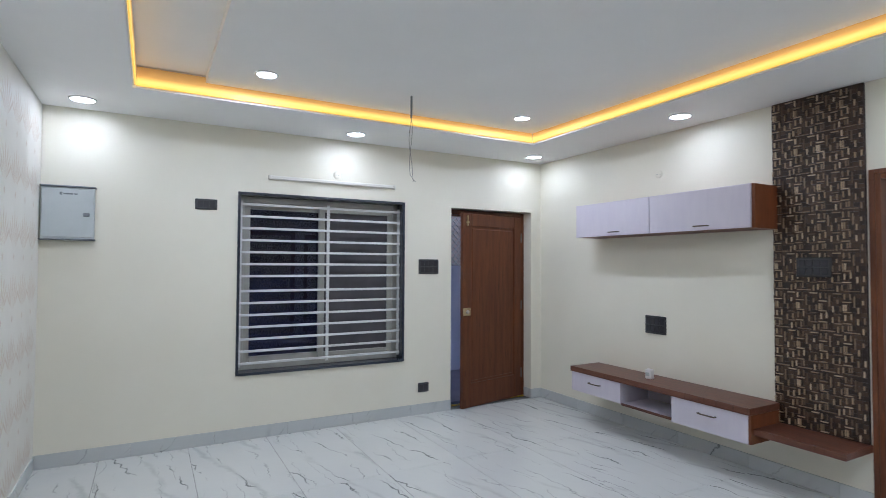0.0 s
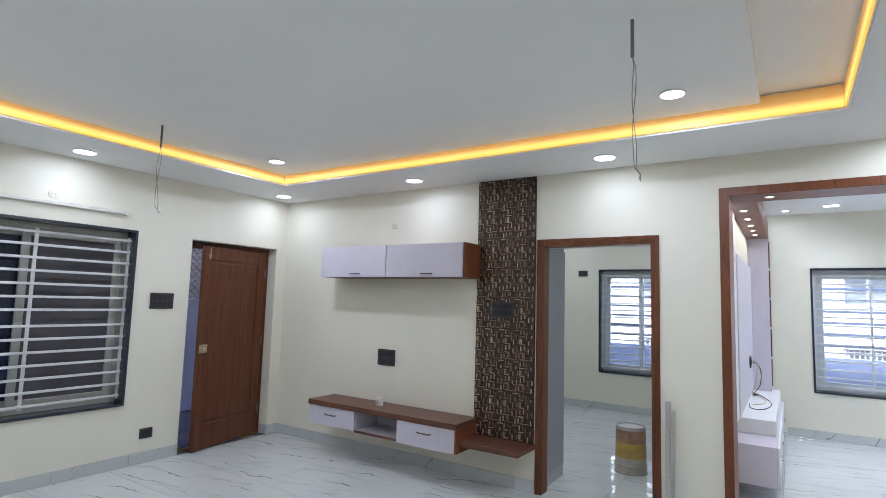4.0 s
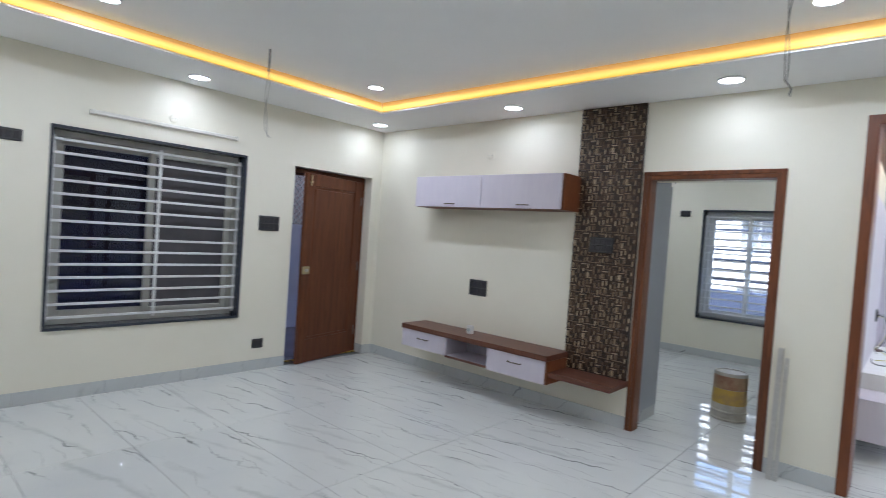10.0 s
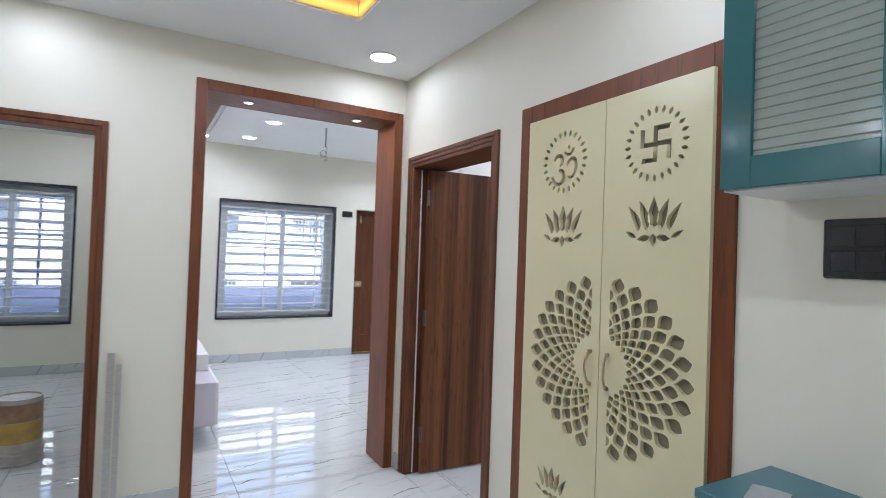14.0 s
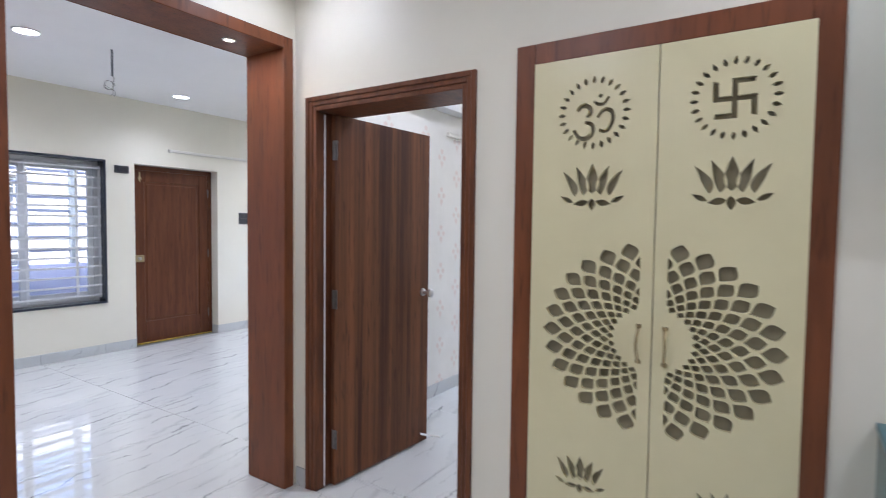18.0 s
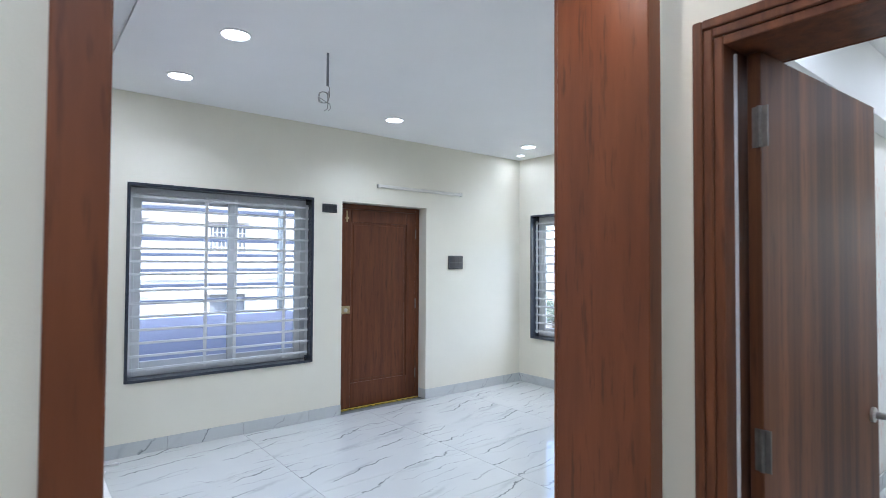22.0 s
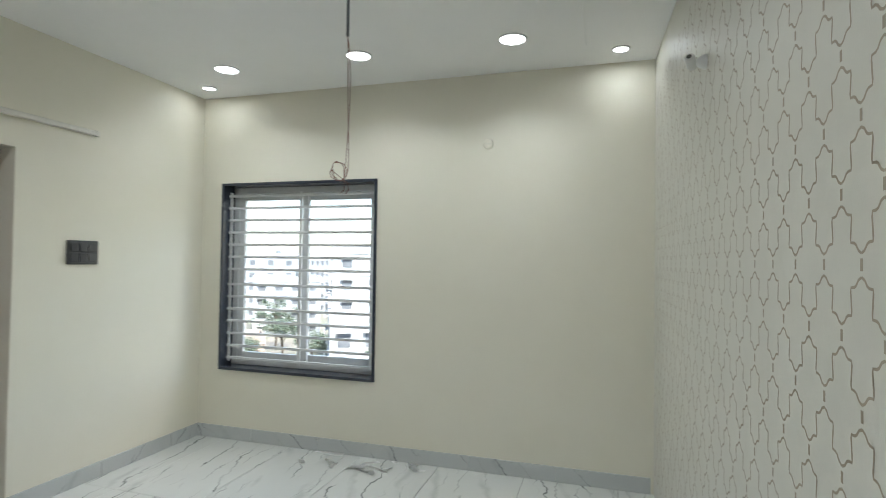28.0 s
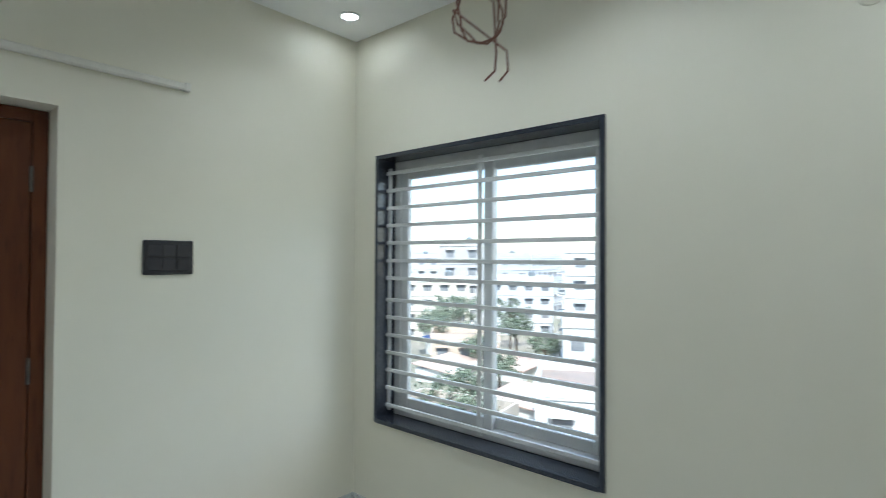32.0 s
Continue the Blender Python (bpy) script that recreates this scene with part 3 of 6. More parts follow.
# ---- door frames and doors ----
def door_frame(name, ax, face, back, a0, a1, top, w, mat, label, proud=0.015, steps=1, sides=(1, 1)):
    """A door lining through the wall with architraves proud of its face; steps: mouldings on the face."""
    root = tagged(new(name), label, "door frame", kind="structure")
    o0, o1 = a0 + w, a1 - w

    def b(p0, b0, c0, p1, b1, c1):
        q0, q1 = sorted((p0, p1))
        return (q0, b0, c0, q1, b1, c1) if ax == "x" else (b0, q0, c0, b1, q1, c1)

    d = 1 if back > face else -1
    for i in range(steps):
        f0, f1 = i / steps, (i + 1) / steps
        pr = face - d * proud * (1 - 0.35 * i)
        inner = back if i == steps - 1 else face + d * 0.004
        for nm, dim in (("jamb", b(pr, a0 + w * f0, 0, inner, a0 + w * f1, top - w * f0)), ("jamb", b(pr, a1 - w * f1, 0, inner, a1 - w * f0, top - w * f0)),
                        ("head", b(pr, a0 + w * f1, top - w * f1, inner, a1 - w * f1, top - w * f0))):
            part(nm, boxes(dim, bevel=0.003), mat, root)
    if len(sides) == 2 and sides[1]:
        for nm, dim in (("architrave", b(back, a0, 0, back + d * 0.012, o0, top)), ("architrave", b(back, o1, 0, back + d * 0.012, a1, top)),
                        ("architrave", b(back, o0, top - w, back + d * 0.012, o1, top))):
            part(nm, boxes(dim, bevel=0.003), mat, root)
    return root


door_frame("door_frame_1", "y", NY, NY + 0.11, -1.49, -0.53, 2.05, 0.06, FRAME_WOOD, "moulded brown wooden door frame, no door hung", steps=2, sides=(1, 0))
door_frame("opening_frame", "y", NY, NB, -0.130, 1.143, 2.364, 0.06, PANEL_WOOD, "wide brown laminate lining of the opening between the rooms", proud=0.012)
door_frame("door_frame_2", "x", EX, EX + 0.23, 2.835, 3.845, 2.055, 0.07, FRAME_WOOD, "moulded brown wooden bedroom door frame", steps=3)
for x in (0.17, 0.86):
    small_spot(x, 4.06, 2.304, 0.25)


def hinge(parent, x, y, z):
    bm = boxes((x - 0.002, y - 0.018, z - 0.05, x + 0.003, y + 0.018, z + 0.05))
    tube([(x - 0.004, y, z - 0.05), (x - 0.004, y, z + 0.05)], 0.006, 8, bm)
    return part("hinge", bm, HINGE_STEEL, parent, "dull steel butt hinge")


def flush_door(name, x, y, rz, width, height, mat, label):
    """A plain veneered leaf hinged at its origin, running along its own +x, with hinges, a lever lock and a stop."""
    root = tagged(thing(name, x, y, 0.012, label, "door", rz), kind="structure")
    part("leaf", boxes((0.0, -0.016, 0, width, 0.016, height), bevel=0.002), mat, root)
    for z in (0.25, 1.0, 1.78):
        hinge(root, 0.0, -0.014, z)
    for s in (-1, 1):
        bm = turned([(0.024, 0), (0.024, 0.008), (0.012, 0.012), (0.009, 0.05)], 20)
        bmesh.ops.rotate(bm, verts=bm.verts, matrix=Matrix.Rotation(radians(90 * s), 3, "X"))
        bmesh.ops.translate(bm, verts=bm.verts, vec=(width - 0.06, -0.016 * s, 0.97))
        knob = part("door_knob", bm, CHROME, root, "brushed steel knob", True)
        bm = turned([(0.014, 0), (0.027, 0.012), (0.027, 0.026), (0.015, 0.034)], 20)
        bmesh.ops.rotate(bm, verts=bm.verts, matrix=Matrix.Rotation(radians(90 * s), 3, "X"))
        bmesh.ops.translate(bm, verts=bm.verts, vec=(width - 0.06, -0.062 * s, 0.97))
        part("knob_head", bm, CHROME, knob, smooth=True)
    part("door_stop", tube([(width - 0.07, -0.02, 0.055), (width - 0.03, -0.06, 0.04), (width + 0.03, -0.10, 0.022)], 0.008), CHROME, root, "steel kick-down door stop")
    return root


flush_door("door_2", EX + 0.085, 3.742, -3.4, 0.795, 1.965, LEAF_WOOD, "streaky dark walnut veneer door, standing wide open")


# white strip stands in for bedroom light showing through the hinge gap
solid("door_gap_filler", boxes((EX + 0.052, 3.768, 0.01, EX + 0.058, 3.7745, 1.975)), PLASTIC, "thin white strip drawn for the bright gap on the hinge side", "trim")


def panel_door(name, x, y, rz, width, height, label):
    """A red-brown leaf with one sunk panel, hinged at its origin, running along its own +x; its -y face is shown."""
    root = tagged(thing(name, x, y, 0.015, label, "door", rz), kind="structure")
    s, r = 0.115, 0.02
    for nm, d in (("stile", (0, -r, 0, s, r, height)), ("stile", (width - s, -r, 0, width, r, height)), ("rail", (s, -r, 0, width - s, r, 0.24)),
                  ("rail", (s, -r, height - 0.13, width - s, r, height))):
        part(nm, boxes(d, bevel=0.003), DOOR_WOOD, root)
    part("panel", boxes((s - 0.004, -0.009, 0.236, width - s + 0.004, 0.009, height - 0.126)), DOOR_WOOD, root, "flat sunk panel")
    part("panel", boxes((s + 0.025, -0.013, 0.265, width - s - 0.025, 0.013, height - 0.155), bevel=0.004), DOOR_WOOD, root)
    lock = part("lock", boxes((width - 0.10, -r - 0.018, 0.93, width + 0.002, -r + 0.001, 1.01), bevel=0.008), BRASS, root, "worn brass rim lock")
    bm = turned([(0.018, 0), (0.020, 0.012), (0.012, 0.018)], 16)
    bmesh.ops.rotate(bm, verts=bm.verts, matrix=Matrix.Rotation(radians(90), 3, "X"))
    bmesh.ops.translate(bm, verts=bm.verts, vec=(width - 0.045, -r - 0.017, 0.97))
    part("thumb_turn", bm, CHROME, lock, smooth=True)
    part("tower_bolt", boxes((width - 0.07, -r - 0.008, height - 0.13, width - 0.055, -r + 0.001, height - 0.02), (width - 0.08, -r - 0.012, height - 0.10, width - 0.045, -r + 0.001, height - 0.085)), BRASS, root, "brass bolt")
    for z in (0.25, 1.0, 1.75):
        bm = tube([(0.0, -r - 0.004, z - 0.05), (0.0, -r - 0.004, z + 0.05)], 0.007, 8)
        part("hinge", bm, HINGE_STEEL, root)
    return root


def plain_frame(name, ax, p0, p1, a0, a1, top, w, label):
    root = tagged(new(name), label, "door frame", kind="structure")
    for nm, d in (("jamb", (a0, a0 + w, 0, top)), ("jamb", (a1 - w, a1, 0, top)), ("head", (a0 + w, a1 - w, top - w, top))):
        dim = (p0, d[0], d[2], p1, d[1], d[3]) if ax == "x" else (d[0], p0, d[2], d[1], p1, d[3])
        part(nm, boxes(dim, bevel=0.003), DOOR_WOOD, root)
    q0, q1 = (p0, p1 - 0.055) if ax == "x" else (p0 + 0.046, p1)
    for d in ((a0 + w, a0 + w + 0.014, 0.013, top - w), (a1 - w - 0.014, a1 - w, 0.013, top - w), (a0 + w + 0.014, a1 - w - 0.014, top - w - 0.014, top - w)):
        part("stop", boxes((q0, d[0], d[2], q1, d[1], d[3]) if ax == "x" else (d[0], q0, d[2], d[1], q1, d[3])), DOOR_WOOD, root)
    dim = (p0, a0 + w, 0, p1, a1 - w, 0.012) if ax == "x" else (a0 + w, p0, 0, a1 - w, p1, 0.012)
    part("threshold", boxes(dim), GRANITE, root, "stone door threshold")
    return root


plain_frame("door_frame_3", "x", WX - 0.225, WX - 0.125, DOOR_W[0], DOOR_W[1] - 0.002, 2.04, 0.05, "brown wooden entrance door frame")
panel_door("door_1", WX - 0.135, DOOR_W[1] - 0.056, -90 + 13.5, 0.91, 1.973, "red-brown panelled entrance door standing ajar").scale = (1, -1, 1)
plain_frame("door_frame_4", "y", RY1 + 0.125, RY1 + 0.225, DOOR_N[0], DOOR_N[1] - 0.002, 2.04, 0.05, "brown wooden balcony door frame")
panel_door("door_3", DOOR_N[1] - 0.056, RY1 + 0.145, 180, 0.90, 1.973, "red-brown panelled balcony door, shut").scale = (1, -1, 1)


# ---- television wall of the living room ----
TVY = NY
cab = thing("wall_cabinet", -2.873, TVY, 1.72, "lilac two-door wall cabinet with brown sides above the television place", "cabinet")
for nm, d in (("side_panel", (-0.84, -0.285, 0, -0.822, 0, 0.30)), ("side_panel", (0.832, -0.285, 0, 0.85, 0, 0.30)), ("bottom_panel", (-0.822, -0.285, 0, 0.832, 0, 0.018)), ("top_panel", (-0.822, -0.285, 0.282, 0.832, 0, 0.30))):
    part(nm, boxes(d), PANEL_WOOD, cab, "brown laminate carcass board")
part("back_panel", boxes((-0.822, -0.012, 0.018, 0.832, -0.002, 0.282)), PANEL_WOOD, cab)


def bow_handle(x, y, z, length, parent, mat=BRONZE):
    bm = tube([(x - length / 2, y, z), (x - length / 2, y - 0.018, z), (x - length / 2 + 0.012, y - 0.024, z), (x + length / 2 - 0.012, y - 0.024, z),
               (x + length / 2, y - 0.018, z), (x + length / 2, y, z)], 0.0055, 8)
    return part("handle", bm, mat, parent, "dark metal bow handle", True)


for x0, x1 in ((-0.84, 0.0), (0.004, 0.832)):
    d = part("door", boxes((x0 + 0.002, -0.305, 0.002, x1 - 0.002, -0.287, 0.30), bevel=0.0015), LILAC, cab, "lilac laminate flap door")
    bow_handle((x0 + x1) / 2 + 0.05, -0.305, 0.032, 0.11, d)

unit = thing("tv_unit", -2.87, TVY, 0.29, "floating television unit with lilac drawers and a brown top", "tv unit")
part("top", boxes((-0.86, -0.365, 0.185, 0.845, 0, 0.232), bevel=0.003), TOP_WOOD, unit, "walnut brown top board")
part("side_panel", boxes((0.828, -0.355, -0.005, 0.845, 0, 0.184)), PANEL_WOOD, unit, "brown end panel")
for nm, d in (("end_board", (-0.85, -0.335, 0.015, -0.832, -0.003, 0.184)), ("bottom_board", (-0.832, -0.335, 0.015, -0.28, -0.003, 0.03)), ("bottom_board", (0.25, -0.335, 0.0, 0.827, -0.003, 0.016)),
              ("divider", (-0.28, -0.335, 0.0, -0.262, -0.003, 0.184)), ("divider", (0.232, -0.335, 0.0, 0.25, -0.003, 0.184)), ("niche_back", (-0.262, -0.015, 0.018, 0.232, -0.003, 0.184))):
    part(nm, boxes(d), LILAC, unit)
part("shelf", boxes((-0.262, -0.34, 0.0, 0.232, -0.016, 0.017), bevel=0.001), LILAC, unit, "pale open shelf board")
part("shelf_edge", boxes((-0.262, -0.349, -0.002, 0.232, -0.341, 0.018)), TOP_WOOD, unit, "brown shelf lipping")
for x0, x1, z0 in ((-0.85, -0.264, 0.012), (0.234, 0.826, -0.008)):
    d = part("drawer", boxes((x0, -0.355, z0, x1, -0.337, 0.183), bevel=0.0015), LILAC, unit, "lilac drawer front")
    bow_handle((x0 + x1) / 2, -0.355, 0.115, 0.13, d)
shelf = thing("ledge_shelf", -1.775, TVY, 0.345, "low brown floating ledge under the mosaic panel", "shelf")
part("board", boxes((-0.278, -0.33, 0, 0.285, 0, 0.042), bevel=0.003), TOP_WOOD, shelf)

panel = thing("mosaic_panel", -1.779, TVY, 0.388, "tall dark brown basket-weave mosaic wall panel with gold slips", "wall panel")
MOS_BACK = material("dark_mosaic_bed", (0.018, 0.010, 0.007), 0.5, second=(0.03, 0.016, 0.011), scale=40)
part("backing", boxes((-0.275, -0.018, 0, 0.275, 0, H1 - 0.39)), MOS_BACK, panel)

# ---- prayer cupboard ----
po = thing("prayer_cupboard", EX, 2.13, 0.0, "built-in prayer cupboard with pierced ivory doors in a brown frame", "cupboard")
P0, P1, PT, PW = -0.515, 0.52, 2.108, 0.078
for nm, d in (("frame_upright", (-0.014, P0, 0, 0.13, P0 + PW, PT)), ("frame_upright", (-0.014, P1 - PW, 0, 0.13, P1, PT)), ("frame_head", (-0.014, P0 + PW, PT - PW, 0.13, P1 - PW, PT))):
    part(nm, boxes(d, bevel=0.003), PANEL_WOOD, po, "brown laminate frame")
NICHE = material("niche_laminate", (0.32, 0.29, 0.22), 0.5, second=(0.28, 0.25, 0.19), scale=6)
for nm, d in (("niche_side", (0.231, P0 + 0.02, 0.0, 0.6, P0 + 0.04, PT)), ("niche_side", (0.231, P1 - 0.04, 0.0, 0.6, P1 - 0.02, PT)), ("niche_back", (0.6, P0 + 0.02, 0.0, 0.62, P1 - 0.02, PT)),
              ("niche_top", (0.231, P0 + 0.04, PT - 0.02, 0.6, P1 - 0.04, PT))):
    part(nm, boxes(d), NICHE, po, "inside of the cupboard")


def pierced(name, outer, holes, thick, mat):
    """A sheet in the plane of its own x and y, pierced by closed outlines, thick deep along z; returned as a mesh."""
    cu = bpy.data.curves.new(name, "CURVE")
    cu.dimensions, cu.fill_mode, cu.extrude = "2D", "BOTH", thick / 2
    for ring in (outer, *holes):
        sp = cu.splines.new("POLY")
        sp.points.add(len(ring) - 1)
        sp.points.foreach_set("co", [c for q in ring for c in (q[0], q[1], 0, 1)])
        sp.use_cyclic_u = True
    tmp = bpy.data.objects.new(name, cu)
    scene.collection.objects.link(tmp)
    me = bpy.data.meshes.new_from_object(tmp)
    bpy.data.objects.remove(tmp)
    me.materials.clear()
    me.materials.append(mat)
    return me


def petal(cx, cy, ang, length, width, n=7, bias=0.45, bend=0.0):
    """A pointed petal outline starting at (cx, cy), lying along ang (degrees)."""
    c, s = math.cos(radians(ang)), math.sin(radians(ang))
    side = []
    for i in range(1, n):
        f = i / n
        w = width / 2 * math.sin(math.pi * f ** (math.log(0.5) / math.log(bias)))
        side.append((f * length, w))
    pts = [(0, 0), *side, (length, 0), *[(u, -w) for u, w in reversed(side)]]
    pts = [(u, w + bend * length * (u / length) ** 2) for u, w in pts]
    return [(cx + u * c - w * s, cy + u * s + w * c) for u, w in pts]


def stroke(pts, width, taper=True):
    """A thick pen stroke round a line of points, as a closed outline."""
    left, right = [], []
    n = len(pts)
    for i, (x, y) in enumerate(pts):
        a, b = pts[max(i - 1, 0)], pts[min(i + 1, n - 1)]
        dx, dy = b[0] - a[0], b[1] - a[1]
        ln = math.hypot(dx, dy) or 1
        f = i / (n - 1)
        w = width / 2 * (0.35 + 0.65 * math.sin(math.pi * min(1, max(0.0, 0.15 + 0.7 * f))) if taper else 1)
        left.append((x - dy / ln * w, y + dx / ln * w))
        right.append((x + dy / ln * w, y - dx / ln * w))
    return left + right[::-1]


def sunburst(cx, cy, r, n=24):
    return [petal(cx + r * math.cos(2 * math.pi * i / n), cy + r * math.sin(2 * math.pi * i / n), 360 * i / n, 0.028, 0.014, 6) for i in range(n)]


def lotus(cx, cy, k=1.0):
    out = [petal(cx, cy + 0.004 * k, 90, 0.088 * k, 0.036 * k, 8, 0.36)]
    for s in (-1, 1):
        out.append(petal(cx + s * 0.025 * k, cy, 90 + s * 9, 0.078 * k, 0.031 * k, 9, 0.44, -s * 0.44))
        out.append(petal(cx + s * 0.050 * k, cy - 0.002 * k, 90 + s * 4, 0.070 * k, 0.027 * k, 9, 0.44, -s * 0.58))
        out.append(petal(cx + s * 0.010 * k, cy - 0.018 * k, 90 - s * 98, 0.044 * k, 0.019 * k))
        out.append(petal(cx + s * 0.054 * k, cy - 0.019 * k, 90 - s * 70, 0.040 * k, 0.014 * k, 7, 0.45, s * 0.1))
    out.append(petal(cx, cy - 0.008 * k, -90, 0.036 * k, 0.022 * k))
    return out


def clipped(ring, side, edge):
    """The part of a closed outline on one side of an upright line."""
    out = []
    for i, q in enumerate(ring):
        r = ring[i - 1]
        dq, dr = side * (q[0] - edge), side * (r[0] - edge)
        if (dq > 0) != (dr > 0):
            f = dr / (dr - dq)
            out.append((edge, r[1] + f * (q[1] - r[1])))
        if dq > 0:
            out.append(q)
    return out


def mandala(cx, cy, side, edge):
    """Rings of petals round (cx, cy), cut off at a leaf's inner edge; rows grow outward."""
    out = []
    n, r = 28, 0.128
    for ring in range(7):
        ln = 0.021 + 0.0062 * ring
        for i in range(n):
            a = 360 * (i + 0.5 * (ring % 2)) / n
            p = petal(cx + r * math.cos(radians(a)), r * math.sin(radians(a)), a, ln * 1.28, 2 * math.pi * (r + ln * 0.6) / n * 0.76, 8, 0.54)
            p = clipped(p, side, edge)
            if len(p) > 4 and max(side * (q[0] - edge) for q in p) > 0.006:
                out.append([(u, cy + 0.86 * v) for u, v in p])
        r += ln * 0.88
    return out


def om(cx, cy):
    k = 0.103
    f = lambda pts: smooth_line([(cx + k * x, cy + k * y) for x, y in pts])
    upper = [(-0.57, 0.20), (-0.47, 0.34), (-0.30, 0.38), (-0.13, 0.26), (-0.12, 0.08), (-0.25, -0.03)]
    lower = [(-0.30, -0.21), (-0.10, -0.27), (-0.02, -0.44), (-0.08, -0.66), (-0.27, -0.77), (-0.52, -0.71), (-0.70, -0.44)]
    tail = [(0.15, -0.08), (0.26, 0.09), (0.42, 0.18), (0.60, 0.11), (0.66, -0.14), (0.57, -0.44), (0.40, -0.57), (0.21, -0.50)]
    moon = [(0.0, 0.50), (0.14, 0.39), (0.36, 0.39), (0.52, 0.60)]
    dot = [(cx + k * (0.24 + 0.075 * math.cos(a * math.pi / 4)), cy + k * (0.66 + 0.075 * math.sin(a * math.pi / 4))) for a in range(8)]
    return [stroke(f(upper), 0.018), stroke(f(lower), 0.018), stroke(f(tail), 0.016), stroke(f(moon), 0.013), dot]


def smooth_line(pts, n=4):
    """A Catmull-Rom line through pts."""
    out = []
    for i in range(len(pts) - 1):
        p = [pts[max(i - 1, 0)], pts[i], pts[i + 1], pts[min(i + 2, len(pts) - 1)]]
        for s in range(n):
            t = s / n
            out.append(tuple(0.5 * (2 * p[1][c] + (p[2][c] - p[0][c]) * t + (2 * p[0][c] - 5 * p[1][c] + 4 * p[2][c] - p[3][c]) * t * t + (3 * p[1][c] - p[0][c] - 3 * p[2][c] + p[3][c]) * t ** 3) for c in (0, 1)))
    return out + [pts[-1]]


def cross_sign(cx, cy):
    """The auspicious hooked cross of the prayer door, as one outline."""
    a, w, out = 0.054, 0.0085, []
    for q in range(4):
        c, s = (1, 0, -1, 0)[q], (0, 1, 0, -1)[q]
        for x, y in ((w, w), (w, a - w), (a, a - w), (a + 0.004, a + w), (-w, a + w), (-w, w))[0:5]:
            out.append((cx + x * c - y * s, cy + x * s + y * c))
    return out


leafH = 2.0
BACKING = material("olive_backing_board", (0.27, 0.24, 0.15), 0.6, second=(0.23, 0.20, 0.125), scale=5)
for side, y0, y1, lab in ((1, -0.013, 0.435, "ivory door leaf pierced with an om sign, lotuses and half a petal wheel"), (-1, -0.448, -0.017, "ivory door leaf pierced with a hooked cross, lotuses and half a petal wheel")):
    mid = 0.205 if side > 0 else -0.24
    # the sheet is laid out with x to the viewer's right, so the leaf's y runs the other way
    X = lambda y: -y
    holes = sunburst(X(mid), 1.795, 0.103) + lotus(X(mid), 1.50, 1.27) + lotus(X(mid) - 0.02 * side, 0.44, 1.05) + lotus(X(mid) - 0.12 * side, 0.21, 0.85) + lotus(X(mid) + 0.10 * side, 0.21, 0.85)
    holes += mandala(0.015, 1.0, -side, 0.015 - side * 0.045)
    holes += om(X(mid), 1.785) if side > 0 else [cross_sign(X(mid), 1.795)]
    me = pierced("leaf", [(X(y1), 0), (X(y0), 0), (X(y0), leafH), (X(y1), leafH)], holes, 0.018, IVORY)
    ob = new("leaf", me)
    ob.parent = po
    ob.matrix_basis = Matrix(((0, 0, -1, -0.022), (-1, 0, 0, 0), (0, 1, 0, 0.025), (0, 0, 0, 1)))
    tagged(ob, lab)
    # board added behind each leaf so the cutouts read olive
    part("backing", boxes((-0.011, y0 + 0.004, 0.03, -0.006, y1 - 0.004, 2.02)), BACKING, po, "added olive board behind the cutouts")
    hy = 0.043 * side - 0.015
    bm = tube([(-0.03, hy, 0.95), (-0.046, hy, 0.957), (-0.055, hy + 0.002 * side, 0.98), (-0.058, hy + 0.004 * side, 1.01), (-0.055, hy + 0.002 * side, 1.04), (-0.046, hy, 1.063), (-0.03, hy, 1.07)], 0.005, 8)
    for z in (0.948, 1.072):
        turned([(0.008, z - 0.006), (0.009, z), (0.008, z + 0.006)], 10, bm, (-0.036, hy))
    part("handle", bm, BRASS, po, "dull brass door handle", True)

# ---- dining cabinets in teal ----
up = thing("teal_wall_cabinet", EX, 1.49, 1.60, "glossy teal wall cabinet with fluted glass doors", "cabinet")
part("carcass", boxes((-0.27, -0.018, 0, 0, 0, 0.66), (-0.27, -0.82, 0, 0, -0.802, 0.66), (-0.27, -0.802, 0.642, 0, -0.018, 0.66), (-0.27, -0.41, 0.012, -0.02, -0.40, 0.642), (-0.02, -0.802, 0.012, -0.002, -0.018, 0.642)), TEAL, up)
part("bottom", boxes((-0.27, -0.82, -0.004, 0, 0, 0.012)), PLASTIC, up, "white laminate underside")
